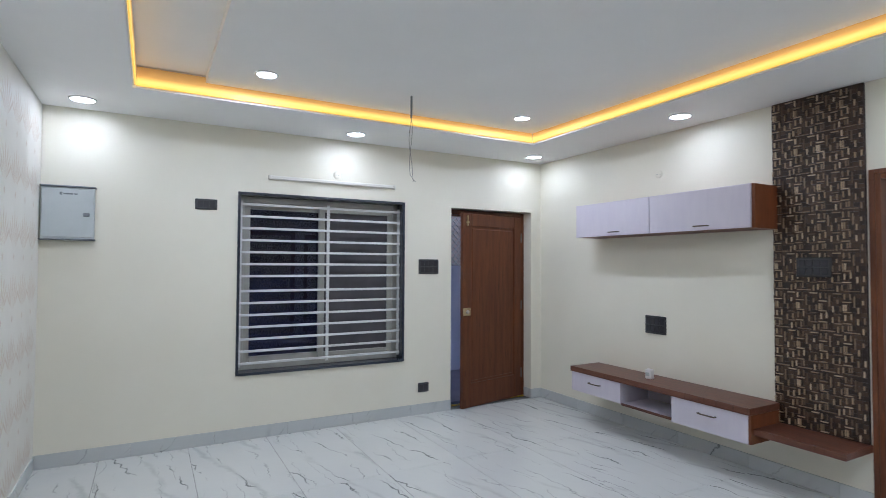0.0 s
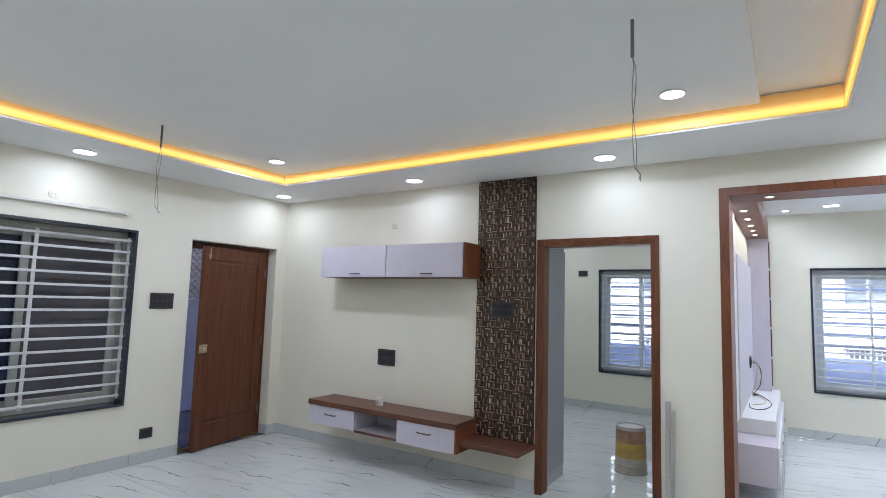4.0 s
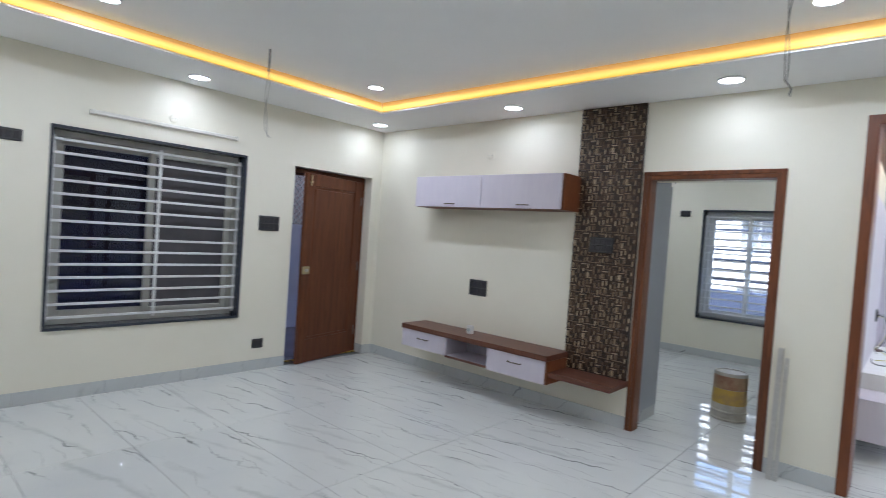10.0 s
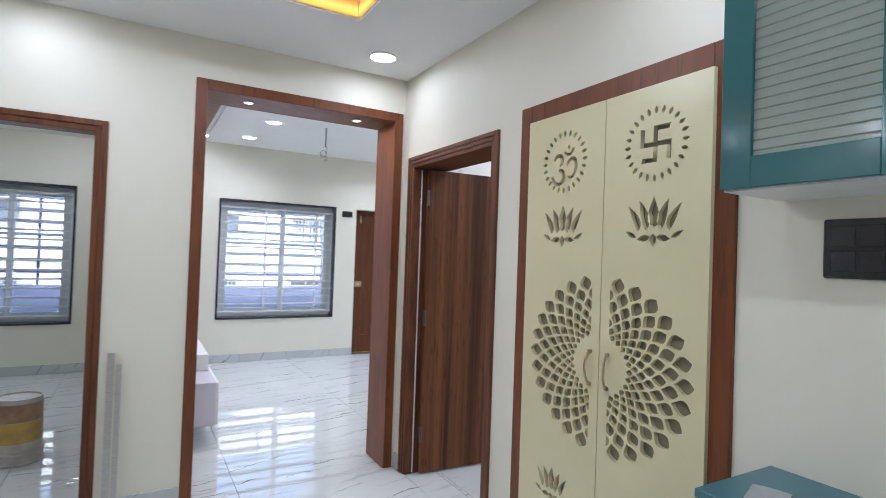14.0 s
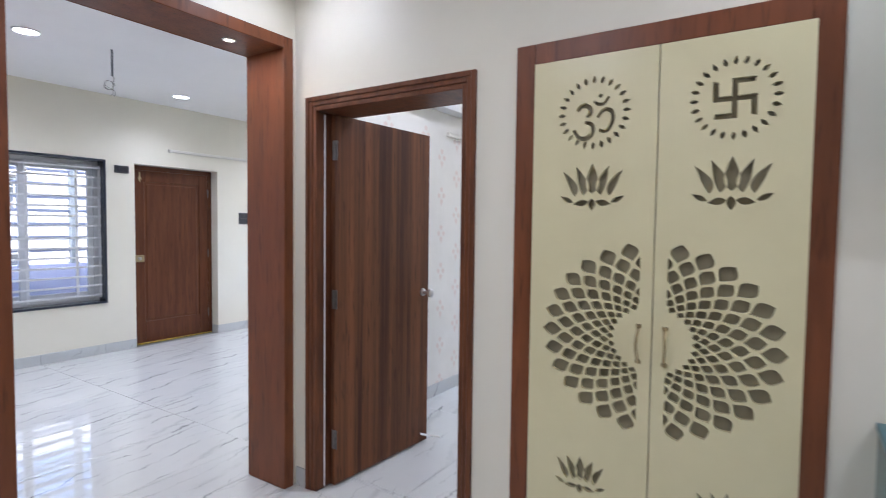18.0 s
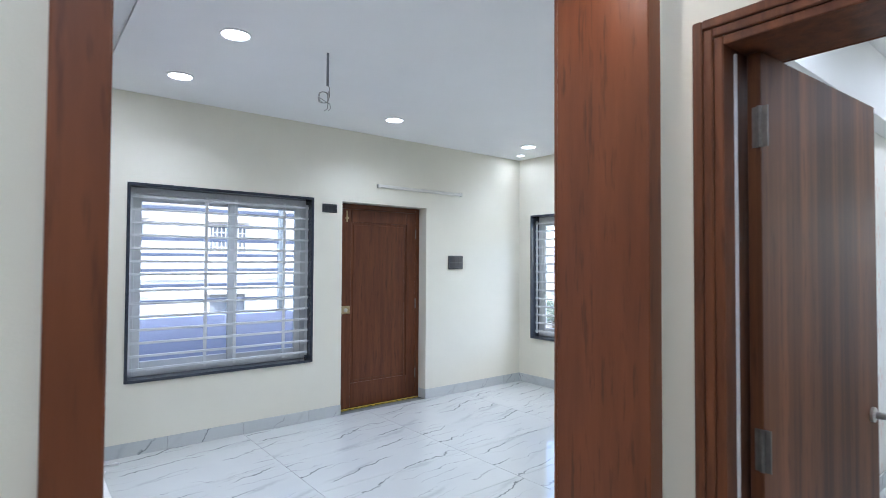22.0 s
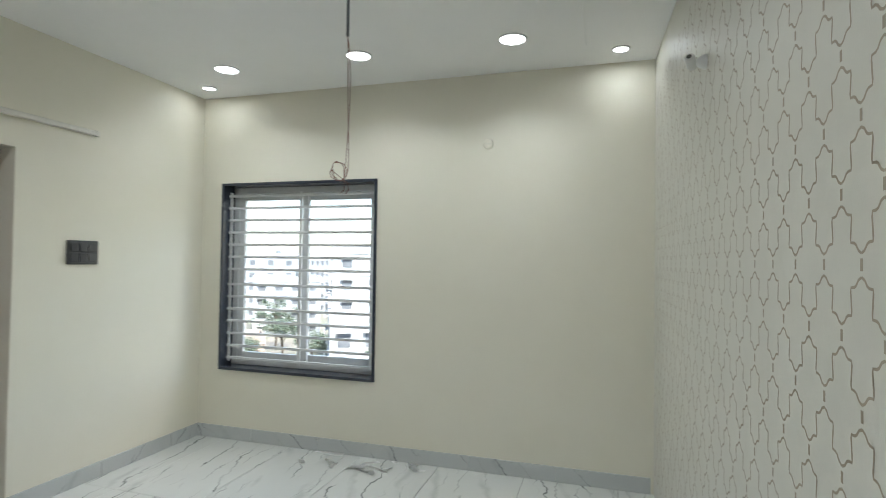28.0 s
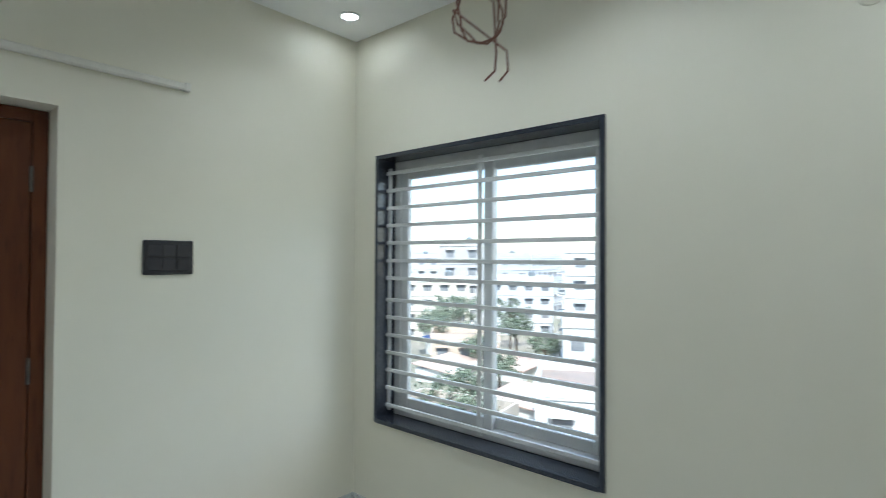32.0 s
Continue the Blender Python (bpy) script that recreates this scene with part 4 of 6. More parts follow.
for y0, y1, hs in ((-0.408, -0.001, -1), (-0.82, -0.412, 1)):
    s = 0.075
    d = part("door", boxes((-0.29, y0, 0.0, -0.271, y0 + s, 0.66), (-0.29, y1 - s, 0.0, -0.271, y1, 0.66), (-0.29, y0 + s, 0.0, -0.271, y1 - s, s), (-0.29, y0 + s, 0.66 - s, -0.271, y1 - s, 0.66), bevel=0.0015), TEAL, up, "teal framed door")
    bm = bmesh.new()
    prof = [(-0.2790, s)]
    for q in range(21):
        z = s + 0.51 * (q + 0.5) / 21
        prof += [(-0.2790, z - 0.0035), (-0.2762, z - 0.001), (-0.2762, z + 0.001), (-0.2790, z + 0.0035)]
    prof.append((-0.2790, 0.66 - s))
    n = len(prof) - 1
    fr, bk = [[bm.verts.new((x, y, z)) for x, z in prof] for y in (y0 + s, y1 - s)], [[bm.verts.new((-0.2745, y, z)) for y in (y0 + s, y1 - s)] for z in (s, 0.66 - s)]
    for k in range(n):
        bm.faces.new((fr[0][k], fr[1][k], fr[1][k + 1], fr[0][k + 1]))
    bm.faces.new((bk[0][0], bk[1][0], bk[1][1], bk[0][1]))
    bm.faces.new((fr[0][0], bk[0][0], bk[0][1], fr[1][0]))
    bm.faces.new((fr[0][n], fr[1][n], bk[1][1], bk[1][0]))
    bmesh.ops.recalc_face_normals(bm, faces=bm.faces)
    part("glass", bm, FLUTED, d, "fluted frosted glass")
    hy = y0 + 0.038 if hs < 0 else y1 - 0.038
    bm = tube([(-0.29, hy, 0.17), (-0.312, hy, 0.17), (-0.318, hy, 0.18), (-0.318, hy, 0.29), (-0.312, hy, 0.30), (-0.29, hy, 0.30)], 0.008, 10)
    for z in (0.175, 0.195, 0.275, 0.295):
        turned([(0.0085, z - 0.006), (0.0115, z), (0.0085, z + 0.006)], 12, bm, (-0.318, hy))
    part("handle", bm, CHROME, d, "ridged chrome handle", True)
low = thing("teal_base_cabinet", EX, 1.50, 0.0, "glossy teal base cabinet with a grey-teal top", "cabinet")
part("top", boxes((-0.335, -0.86, 0.842, 0, 0.005, 0.864), bevel=0.002), TEAL_TOP, low, "grey-teal laminate top")
part("carcass", boxes((-0.30, -0.85, 0.08, 0, 0, 0.841)), TEAL, low)
part("plinth", boxes((-0.26, -0.85, 0, 0, -0.01, 0.079)), DARK_GREY, low)
for y0, y1 in ((-0.424, -0.001), (-0.849, -0.427)):
    d = part("door", boxes((-0.32, y0, 0.085, -0.301, y1, 0.838), bevel=0.0015), TEAL, low, "teal laminate door")
    hy = y0 + 0.04 if y0 > -0.5 else y1 - 0.04
    part("handle", tube([(-0.32, hy, 0.52), (-0.342, hy, 0.52), (-0.342, hy, 0.64), (-0.32, hy, 0.64)], 0.006, 8), CHROME, d)

# ---- television unit of the family room ----
fu = thing("family_tv_unit", RX0, 6.0, 0.0, "tall white and lilac television unit with a brown lit canopy", "tv unit")
part("back_panel", boxes((0.0, -1.62, 0.581, 0.02, 1.18, 2.368)), CREAM, fu, "plain upper back panel")
part("white_panel", boxes((0.021, -0.75, 0.581, 0.05, 1.179, 2.02), bevel=0.003), LILAC, fu, "raised pale television panel")
for i in range(9):
    part("slat", boxes((0.021, -1.60 + i * 0.09, 0.581, 0.045, -1.545 + i * 0.09, 2.368), bevel=0.004), PLASTIC, fu, "white upright slat")
part("canopy", boxes((0.0, -1.75, 2.37, 0.24, 1.19, 2.56), bevel=0.003), PANEL_WOOD, fu, "brown laminate canopy")
part("column", boxes((0.0, 1.18, 0.581, 0.235, 1.20, 2.368)), LILAC, fu, "lilac end panel")
part("niche_back", boxes((0.0, 1.207, 0.581, 0.02, 1.382, 2.368)), PANEL_WOOD, fu, "brown back of the open shelves")
part("niche_side", boxes((0.0, 1.201, 0.581, 0.225, 1.206, 2.368)), PANEL_WOOD, fu, "brown inside of the open shelves")
part("niche_lining", boxes((0.021, 1.377, 0.581, 0.243, 1.382, 2.368)), PANEL_WOOD, fu, "brown inside of the open shelves")
part("end_panel", boxes((0.0, 1.383, 0.581, 0.25, 1.40, 2.368), bevel=0.001), PLASTIC, fu, "white outer end panel")
for i in range(6):
    z = 0.60 + i * 0.35
    part("niche_shelf", boxes((0.021, 1.207, z, 0.247, 1.376, z + 0.018)), PLASTIC, fu, "small white open shelf")
part("ledge", boxes((0.0, -0.76, 0.451, 0.31, 1.40, 0.58), bevel=0.003), PLASTIC, fu, "white upper ledge")
part("base", boxes((0.0, -1.18, 0.14, 0.325, 1.4, 0.45), bevel=0.003), LILAC, fu, "lilac drawer base")
for y0, y1 in ((-1.17, -0.52), (-0.515, 0.06), (0.065, 0.64), (0.645, 1.39)):
    d = part("drawer", boxes((0.326, y0, 0.145, 0.342, y1, 0.445), bevel=0.0015), PLASTIC, fu, "white drawer front")
    part("handle", tube([(0.342, (y0 + y1) / 2 - 0.05, 0.30), (0.36, (y0 + y1) / 2 - 0.05, 0.30), (0.36, (y0 + y1) / 2 + 0.05, 0.30), (0.342, (y0 + y1) / 2 + 0.05, 0.30)], 0.005, 8), CHROME, d)
for y in (-1.55, -1.0, -0.5, -0.05, 0.36, 0.74):
    small_spot(RX0 + 0.125, 6.0 + y, 2.368, 0.11)


# ---- floor tiles ----
TW, TD = 1.19, 0.595


def tile_mesh(w, d):
    bm = box(bmesh.new(), 0.0013, 0.0013, -0.008, w - 0.0013, d - 0.0013, 0.0)
    top = [e for e in bm.edges if all(v.co.z > -0.001 for v in e.verts)]
    bmesh.ops.bevel(bm, geom=top, offset=0.001, segments=1, affect="EDGES")
    return mesh_of("tile", bm, TILE)


KNOWN_TILES = {}


def lay(x0, x1, y0, y1):
    """Lays tiles on the grid through (0.18, 0.39) over a rectangle, cut at its borders."""
    i = math.floor((x0 - 0.18) / TW)
    while 0.18 + i * TW < x1:
        a0, a1 = max(x0, 0.18 + i * TW), min(x1, 0.18 + (i + 1) * TW)
        j = math.floor((y0 - 0.39) / TD)
        while 0.39 + j * TD < y1:
            b0, b1 = max(y0, 0.39 + j * TD), min(y1, 0.39 + (j + 1) * TD)
            if a1 - a0 > 0.01 and b1 - b0 > 0.01:
                key = (round(a1 - a0, 3), round(b1 - b0, 3))
                if key not in KNOWN_TILES:
                    KNOWN_TILES[key] = tile_mesh(*key)
                ob = new("tile", KNOWN_TILES[key])
                ob.parent, ob.location = FLOOR, (a0, b0, 0)
            j += 1
        i += 1


lay(WX, EX, SY, NY)
lay(-1.471, -0.59, NY, NB)
lay(-0.07, 1.083, NY, NB)
lay(RX0, RX1, NB, RY1)
lay(-3.4, RX0 - 0.12, 4.50, RY1)
lay(-1.484, RX0 - 0.12, NB, 4.50)
lay(EX + 0.23, RX1, 0.4, 4.15)
lay(EX, EX + 0.23, 2.907, 3.773)

# ---- skirting ----
def skirting(name, ax, face, inward, runs, h=0.10, t=0.009):
    """Marble skirting pieces along a wall face, between openings."""
    root = tagged(new(name), "white veined marble skirting", "skirting", kind="structure")
    for a0, a1 in runs:
        a = a0
        while a < a1 - 0.005:
            e = min(a + 0.585, a1)
            p0, p1 = sorted((face, face + inward * t))
            d = (p0, a + 0.0008, 0.0005, p1, e - 0.0008, h) if ax == "x" else (a + 0.0008, p0, 0.0005, e - 0.0008, p1, h)
            ob = part("skirting_piece", boxes(d, bevel=0.0015), SKIRT, root)
            a = e
    return root


skirting("baseboard_west", "x", WX, 1, ((SY + 0.01, DOOR_W[0]), (DOOR_W[1], NY)))
skirting("baseboard_reveal", "y", DOOR_W[1], -1, ((WX - 0.12, WX + 0.009),))
skirting("baseboard_south", "y", SY, 1, ((WX, EX),))
skirting("baseboard_television", "y", NY, -1, ((WX + 0.01, -1.49), (-0.53, -0.13)))
skirting("baseboard_east", "x", EX, -1, ((SY + 0.01, 0.64), (1.505, 1.612), (2.655, 2.835), (3.845, NY - 0.012)))
skirting("baseboard_family_north", "y", RY1, -1, ((0.2, DOOR_N[0]), (DOOR_N[1], RX1 - 0.01)))
skirting("baseboard_family_reveal", "x", DOOR_N[1], -1, ((RY1 - 0.009, RY1 + 0.12),))
skirting("baseboard_family_east", "x", RX1, -1, ((RY0 + 0.02, RY1),))
skirting("baseboard_back_bedroom", "y", RY1, -1, ((-3.4, RX0 - 0.12),))
skirting("baseboard_back_stub", "x", -1.4838, 1, ((NY + 0.113, 4.53),))
skirting("baseboard_front_bedroom", "y", 4.147, -1, ((EX + 0.24, RX1),))
skirting("baseboard_front_bedroom_east", "x", RX1, -1, ((0.4, 4.135),))


# ---- wallpapers ----
def ribbons(lines, w):
    """Flat ribbons w wide along lines in the plane of x and z, facing the room, as one bmesh."""
    bm = bmesh.new()
    for pts in lines:
        out = stroke(pts, w, False)
        n = len(pts)
        vs = [bm.verts.new((x, 0, z)) for x, z in out]
        for i in range(n - 1):
            bm.faces.new((vs[i], vs[i + 1], vs[2 * n - 2 - i], vs[2 * n - 1 - i]))
    return bm


def ogee(cx, cz, pw, ph):
    """The outline of one stepped ogee, left and right halves, and the dash that joins it to the next above."""
    half = [(0.0, -0.080), (0.07, -0.098), (0.13, -0.138), (0.17, -0.150), (0.255, -0.155), (0.262, -0.185), (0.238, -0.315), (0.245, -0.345), (0.33, -0.350), (0.37, -0.362), (0.43, -0.402), (0.5, -0.420)]
    return [[(cx + s * pw * u, cz + ph * v) for u, v in half] for s in (-1, 1)]


wp = tagged(new("wallpaper_family"), "pearl grey wallpaper printed with a beige ogee trellis", "wallpaper", kind="structure")
slant = math.atan2(RY0 - NB - 0.004, RX1 - EX)
wp.matrix_basis = pose(EX, NB + 0.004, 0, 0, 0, math.degrees(slant))
LEN = (RX1 - EX) / math.cos(slant)
part("paper", boxes((0.005, 0.0, 0.02, LEN - 0.004, 0.003, H2 - 0.002)), GREY_PAPER, wp)
lines, dashes, PX, PZ = [], [], 0.1375, 0.2415
for i in range(int(LEN / PX) + 1):
    for j in range(24):
        cx, cz = 0.033 + PX * i, -0.007 + PZ * 0.5 * j
        cx += PX * 0.5 * (j % 2)
        if 0.08 < cx < LEN - 0.08 and 0.13 < cz < H2 - 0.12:
            lines += ogee(cx, cz, PX, PZ)
            dashes.append([(cx, cz + PZ * 0.045), (cx, cz - PZ * 0.04)])
for nm, ls, w in (("print", lines, 0.0052), ("print_dashes", dashes, 0.009)):
    ob = part(nm, ribbons(ls, w), PAPER_PRINT, wp, "beige trellis print")
    ob.location = (0, 0.0035, 0)
    tagged(ob, kind="stuff")


def fan(cx, cz, w, h):
    """A fan of seven slim leaves on a stalk."""
    out = []
    for k in range(-3, 4):
        a = k * 17
        ln = h * (1.0 - 0.07 * abs(k))
        out.append(petal(cx + k * w * 0.03, cz, 90 - a, ln, w * 0.075, 5, 0.62))
    out.append(petal(cx, cz - h * 0.35, 90, h * 0.2, w * 0.1, 4))
    return out


def sprig(cx, cz, w, h):
    """A small diamond of four blossoms round a stalk, each of five petals."""
    out = []
    for dx, dz in ((0, 0.30), (-0.17, 0.04), (0.17, 0.04), (0, -0.20)):
        for k in range(5):
            out.append(petal(cx + dx * w, cz + dz * h, 90 + 72 * k, h * 0.13, w * 0.10, 4))
    return out + [petal(cx, cz - h * 0.42, 90, h * 0.16, w * 0.05, 4)]


def leaf_paper(name, x0, x1, z1, face, turn, pw, ph, label, mat, motif=fan):
    root = tagged(new(name), label, "wallpaper", kind="structure")
    root.matrix_basis = pose(x0 if turn else x1, face, 0, 0, 0, 0 if turn else 180)
    L = x1 - x0
    part("paper", boxes((0.002, -0.003, 0.02, L - 0.002, 0, z1)), PAPER_BASE, root)
    bm = bmesh.new()
    for i in range(int(L / pw)):
        for j in range(int(z1 / ph)):
            cx, cz = pw * (i + 0.5), ph * (j + 0.3 + (0.5 * (i % 2) if motif is sprig else 0))
            if cz > z1 - ph * 0.4:
                continue
            for ring in motif(cx, cz, pw * 0.9, ph * 0.62):
                bm.faces.new([bm.verts.new((x, -0.0036, z)) for x, z in ring])
    tagged(part("print", bm, mat, root, "pale brown leaf fans"), kind="stuff")


PALE_PRINT = material("faint_sprig_print", (0.70, 0.60, 0.53), 0.5, second=(0.67, 0.575, 0.505), scale=20)
leaf_paper("wallpaper_living", WX, EX, H1 - 0.002, SY, False, 0.27, 0.36, "cream wallpaper printed with rows of pale brown leaf fans", LEAF_PRINT)
leaf_paper("wallpaper_bedroom", EX + 0.23, RX1, 2.328, 4.149, True, 0.23, 0.31, "white wallpaper printed with small pale peach sprigs", PALE_PRINT, sprig)

# ---- mosaic pieces ----
def toned(name, tones, rough, island=False):
    """A material whose tone differs from piece to piece."""
    m = material(name, tones[0], rough)
    n, k = m.node_tree.nodes, m.node_tree.links.new
    src, ramp = n.new("ShaderNodeNewGeometry" if island else "ShaderNodeObjectInfo"), n.new("ShaderNodeValToRGB")
    k(src.outputs["Random Per Island" if island else "Random"], ramp.inputs[0])
    ramp.color_ramp.interpolation = "CONSTANT"
    for i, c in enumerate(tones):
        e = ramp.color_ramp.elements[i] if i < 2 else ramp.color_ramp.elements.new(i / len(tones))
        e.position, e.color = i / len(tones), (*c, 1)
    k(ramp.outputs[0], n["Principled BSDF"].inputs["Base Color"])
    return m


BROWNS = ((0.040, 0.020, 0.012), (0.026, 0.014, 0.010), (0.055, 0.030, 0.018), (0.032, 0.017, 0.011), (0.065, 0.038, 0.023), (0.022, 0.013, 0.010))
GOLDS = ((0.42, 0.315, 0.185), (0.29, 0.20, 0.112), (0.52, 0.41, 0.265), (0.22, 0.15, 0.086), (0.37, 0.27, 0.16))
TANS = ((0.15, 0.10, 0.058), (0.22, 0.15, 0.088), (0.105, 0.068, 0.040), (0.26, 0.185, 0.115))
BLOCK_I, SLIP = toned("mosaic_block", BROWNS, 0.35, True), toned("gold_slip", GOLDS, 0.3)
TAN = toned("tan_bar", TANS, 0.3, True)
SLIP_I = toned("gold_slip_far", GOLDS, 0.3, True)
# one repeat of the weave: centre across and down, length, upright or lying, bright or dull
CELL_W, CELL_H = 0.55 / 4, 0.258
MOTIF = ((0.15, 0.10, 0.036, 1, 1), (0.37, 0.10, 0.036, 1, 0), (0.24, 0.23, 0.044, 0, 1), (0.11, 0.37, 0.040, 1, 2), (0.20, 0.37, 0.040, 1, 2), (0.25, 0.475, 0.044, 0, 1),
         (0.17, 0.61, 0.038, 1, 1), (0.41, 0.58, 0.038, 1, 1), (0.24, 0.75, 0.044, 0, 1), (0.06, 0.88, 0.036, 1, 1), (0.29, 0.86, 0.034, 1, 0), (0.39, 0.85, 0.034, 1, 0), (0.43, 0.965, 0.084, 0, 0),
         (0.53, 0.22, 0.070, 1, 0), (0.86, 0.23, 0.026, 1, 1), (0.68, 0.42, 0.038, 1, 1), (0.97, 0.40, 0.036, 1, 0), (0.84, 0.54, 0.040, 0, 0), (0.66, 0.69, 0.038, 1, 1), (0.92, 0.66, 0.036, 1, 1),
         (0.86, 0.77, 0.040, 0, 0), (0.87, 0.91, 0.038, 1, 1), (0.86, 0.04, 0.044, 0, 1))
slips = {}
rest, bars, gold = bmesh.new(), bmesh.new(), bmesh.new()
rng = random.Random(4)
made = 0
for j in range(9):
    for i in range(4):
        for u, v, ln, up_, tone in MOTIF:
            x, z = -0.275 + CELL_W * (i + u), 2.20 - CELL_H * (j + v)
            hx, hz = (0.0034, ln / 2) if up_ else (ln / 2, 0.0031)
            if not (-0.272 + hx < x < 0.272 - hx and 0.008 + hz < z < 2.197 - hz):
                continue
            lift = 0.004 + 0.003 * (tone > 0) + rng.uniform(-0.001, 0.001)
            if tone and 2 <= j <= 6 and made < 290:
                key = (ln, up_)
                if key not in slips:
                    slips[key] = mesh_of("slip", boxes((-hx, -0.012, -hz, hx, 0, hz), bevel=0.001), SLIP)
                ob = new("slip", slips[key])
                ob.parent, ob.location = panel, (x, -0.014 - lift, z)
                made += 1
            else:
                box(gold if tone else bars, x - hx, -0.026 - lift, z - hz, x + hx, -0.0182, z + hz)
cols, rows_n = 18, 78
for j in range(rows_n):
    for i in range(cols):
        x, z = -0.275 + 0.55 * (i + 0.5) / cols, 2.20 * (j + 0.5) / rows_n + 0.003
        deep = rng.choice((0.002, 0.004, 0.006, 0.007))
        box(rest, x - 0.0143, -0.018 - deep, z - 0.0131, x + 0.0143, -0.0178, z + 0.0131)
tagged(part("gold_infill", gold, SLIP_I, panel, "short gold bars of the weave"), kind="stuff")
tagged(part("tan_infill", bars, TAN, panel, "short dull tan bars of the weave"), kind="stuff")
tagged(part("mosaic_infill", rest, BLOCK_I, panel, "dark brown wooden mosaic blocks"), kind="stuff")


# ---- switches and small fittings ----
def switch_plate(x, y, z, rz, w, h, cols, rows, label, keys=True):
    """A black modular plate on a wall; its own -y faces the room."""
    root = thing("switch_board", x, y, z, label, "switch board", rz)
    part("plate", boxes((-w / 2, -0.012, -h / 2, w / 2, 0, h / 2), bevel=0.004), SWITCH, root)
    kw, kh = (w - 0.03) / cols, (h - 0.024) / rows
    for i in range(cols):
        for j in range(rows):
            cx, cz = -w / 2 + 0.015 + kw * (i + 0.5), -h / 2 + 0.012 + kh * (j + 0.5)
            bm = boxes((cx - kw * 0.43, -0.0155, cz - kh * 0.42, cx + kw * 0.43, -0.0118, cz + kh * 0.42), bevel=0.0012)
            part("rocker", bm, SWITCH_KEY, root)
    return root


switch_plate(WX, 0.49, 1.94, 90, 0.165, 0.085, 3, 1, "black switch plate high on the cream wall beside the window")
switch_plate(WX, 2.52, 1.44, 90, 0.22, 0.145, 4, 2, "large black switch board beside the entrance door")
switch_plate(WX, 2.47, 0.26, 90, 0.115, 0.09, 2, 1, "small black socket plate low on the cream wall")
switch_plate(-3.06, NY, 0.95, 0, 0.215, 0.155, 4, 2, "black socket board on the wall behind the television place")
switch_plate(-1.79, NY - 0.031, 1.455, 0, 0.21, 0.13, 4, 2, "black switch board on the mosaic panel")
switch_plate(EX, 1.275, 1.465, -90, 0.215, 0.15, 3, 2, "dark brown socket board under the teal cabinet")
switch_plate(2.145, RY1, 1.965, 0, 0.15, 0.08, 3, 1, "small black switch plate above the balcony door's side")
switch_plate(3.70, RY1, 1.46, 0, 0.21, 0.15, 3, 2, "black switch board on the cream wall beside the balcony door")
switch_plate(-2.38, RY1, 1.995, 0, 0.14, 0.085, 3, 1, "black switch plate beside the bedroom window")


BATTEN = material("warm_white_batten", (0.72, 0.70, 0.63), 0.45, second=(0.68, 0.66, 0.59), scale=10)


def batten(x, y, z, rz, length):
    root = thing("tube_batten", x, y, z, "slim white tube light batten, unlit, on the cream wall", "wall light", rz)
    part("body", boxes((-length / 2, -0.028, -0.016, length / 2, 0, 0.016), bevel=0.006), BATTEN, root)
    for s in (-1, 1):
        part("end_cap", boxes((s * length / 2 - 0.014, -0.031, -0.019, s * length / 2 + 0.014, 0, 0.019), bevel=0.004), BATTEN, root)


batten(WX, 1.56, 2.20, 90, 1.15)
batten(3.22, RY1, 2.225, 0, 1.09)
batten(3.47, 4.146, 2.158, 0, 1.0)


def wall_point(x, y, z, rz):
    """A round white bulb point cover with two fixing holes."""
    root = thing("bulb_point", x, y, z, "round cream bulb point cover on the wall", "wall fitting", rz)
    bm = turned([(0.036, 0.0), (0.036, 0.004), (0.030, 0.007), (0.010, 0.007)], 24)
    bmesh.ops.rotate(bm, verts=bm.verts, matrix=Matrix.Rotation(radians(90), 3, "X"))
    part("cover", bm, CREAM, root, smooth=True)
    bm = bmesh.new()
    for s in (-1, 1):
        turned([(0.0035, 0.0072), (0.0035, 0.0078)], 8, bm, (s * 0.014, 0))
    bmesh.ops.rotate(bm, verts=bm.verts, matrix=Matrix.Rotation(radians(90), 3, "X"))
    part("screw", bm, DARK_GREY, root)


wall_point(WX, 1.58, 2.27, 90)
wall_point(-3.02, NY, 2.25, 0)
wall_point(EX, 1.63, 2.25, -90)
wall_point(RX1, 5.42, 2.25, -90)


def fan_wires(x, y, z, rod, drop, mat, coil, label):
    """Bare fan wires: a conduit stub in the ceiling, two wires and, at some, a tidy coil near their end."""
    root = thing("fan_wire", x, y, z, label, "cable")
    part("conduit", tube([(0, 0, 0.03), (0, 0, -rod)], 0.0075, 8), DARK_GREY, root, "grey conduit stub")
    for s in (-1, 1):
        pts = [(0, 0, -rod)]
        n = 12
        for i in range(1, n + 1):
            f = i / n
            pts.append((s * 0.009 * math.sin(f * 6 + s) + 0.012 * math.sin(f * 3), s * 0.009 * math.sin(f * 5) - 0.010 * math.sin(f * 3), -rod - (drop - rod) * f))
        ex, ey, ez = pts[-1]
        if coil:
            for a in range(16 + 4 * s):
                t = a * 0.5
                r = coil * (1 + 0.08 * math.sin(1.7 * a + s))
                pts.append((ex + r * (math.cos(t) - 1) * 0.75, ey - r * (math.cos(t) - 1) * 0.5 + 0.004 * s, ez - r * math.sin(t)))
            pts += [(ex + 0.004 * s, ey, ez - coil * 1.2), (ex + 0.008 * s, ey, ez - coil * 1.9), (ex - 0.012 + 0.01 * s, ey + 0.01, ez - coil * 2.3)]
        else:
            pts += [(ex + 0.02, ey + 0.012 * s, ez - 0.03), (ex + 0.012, ey + 0.02, ez - 0.05)]
        part("wire", tube(pts, 0.0019, 5), mat, root)


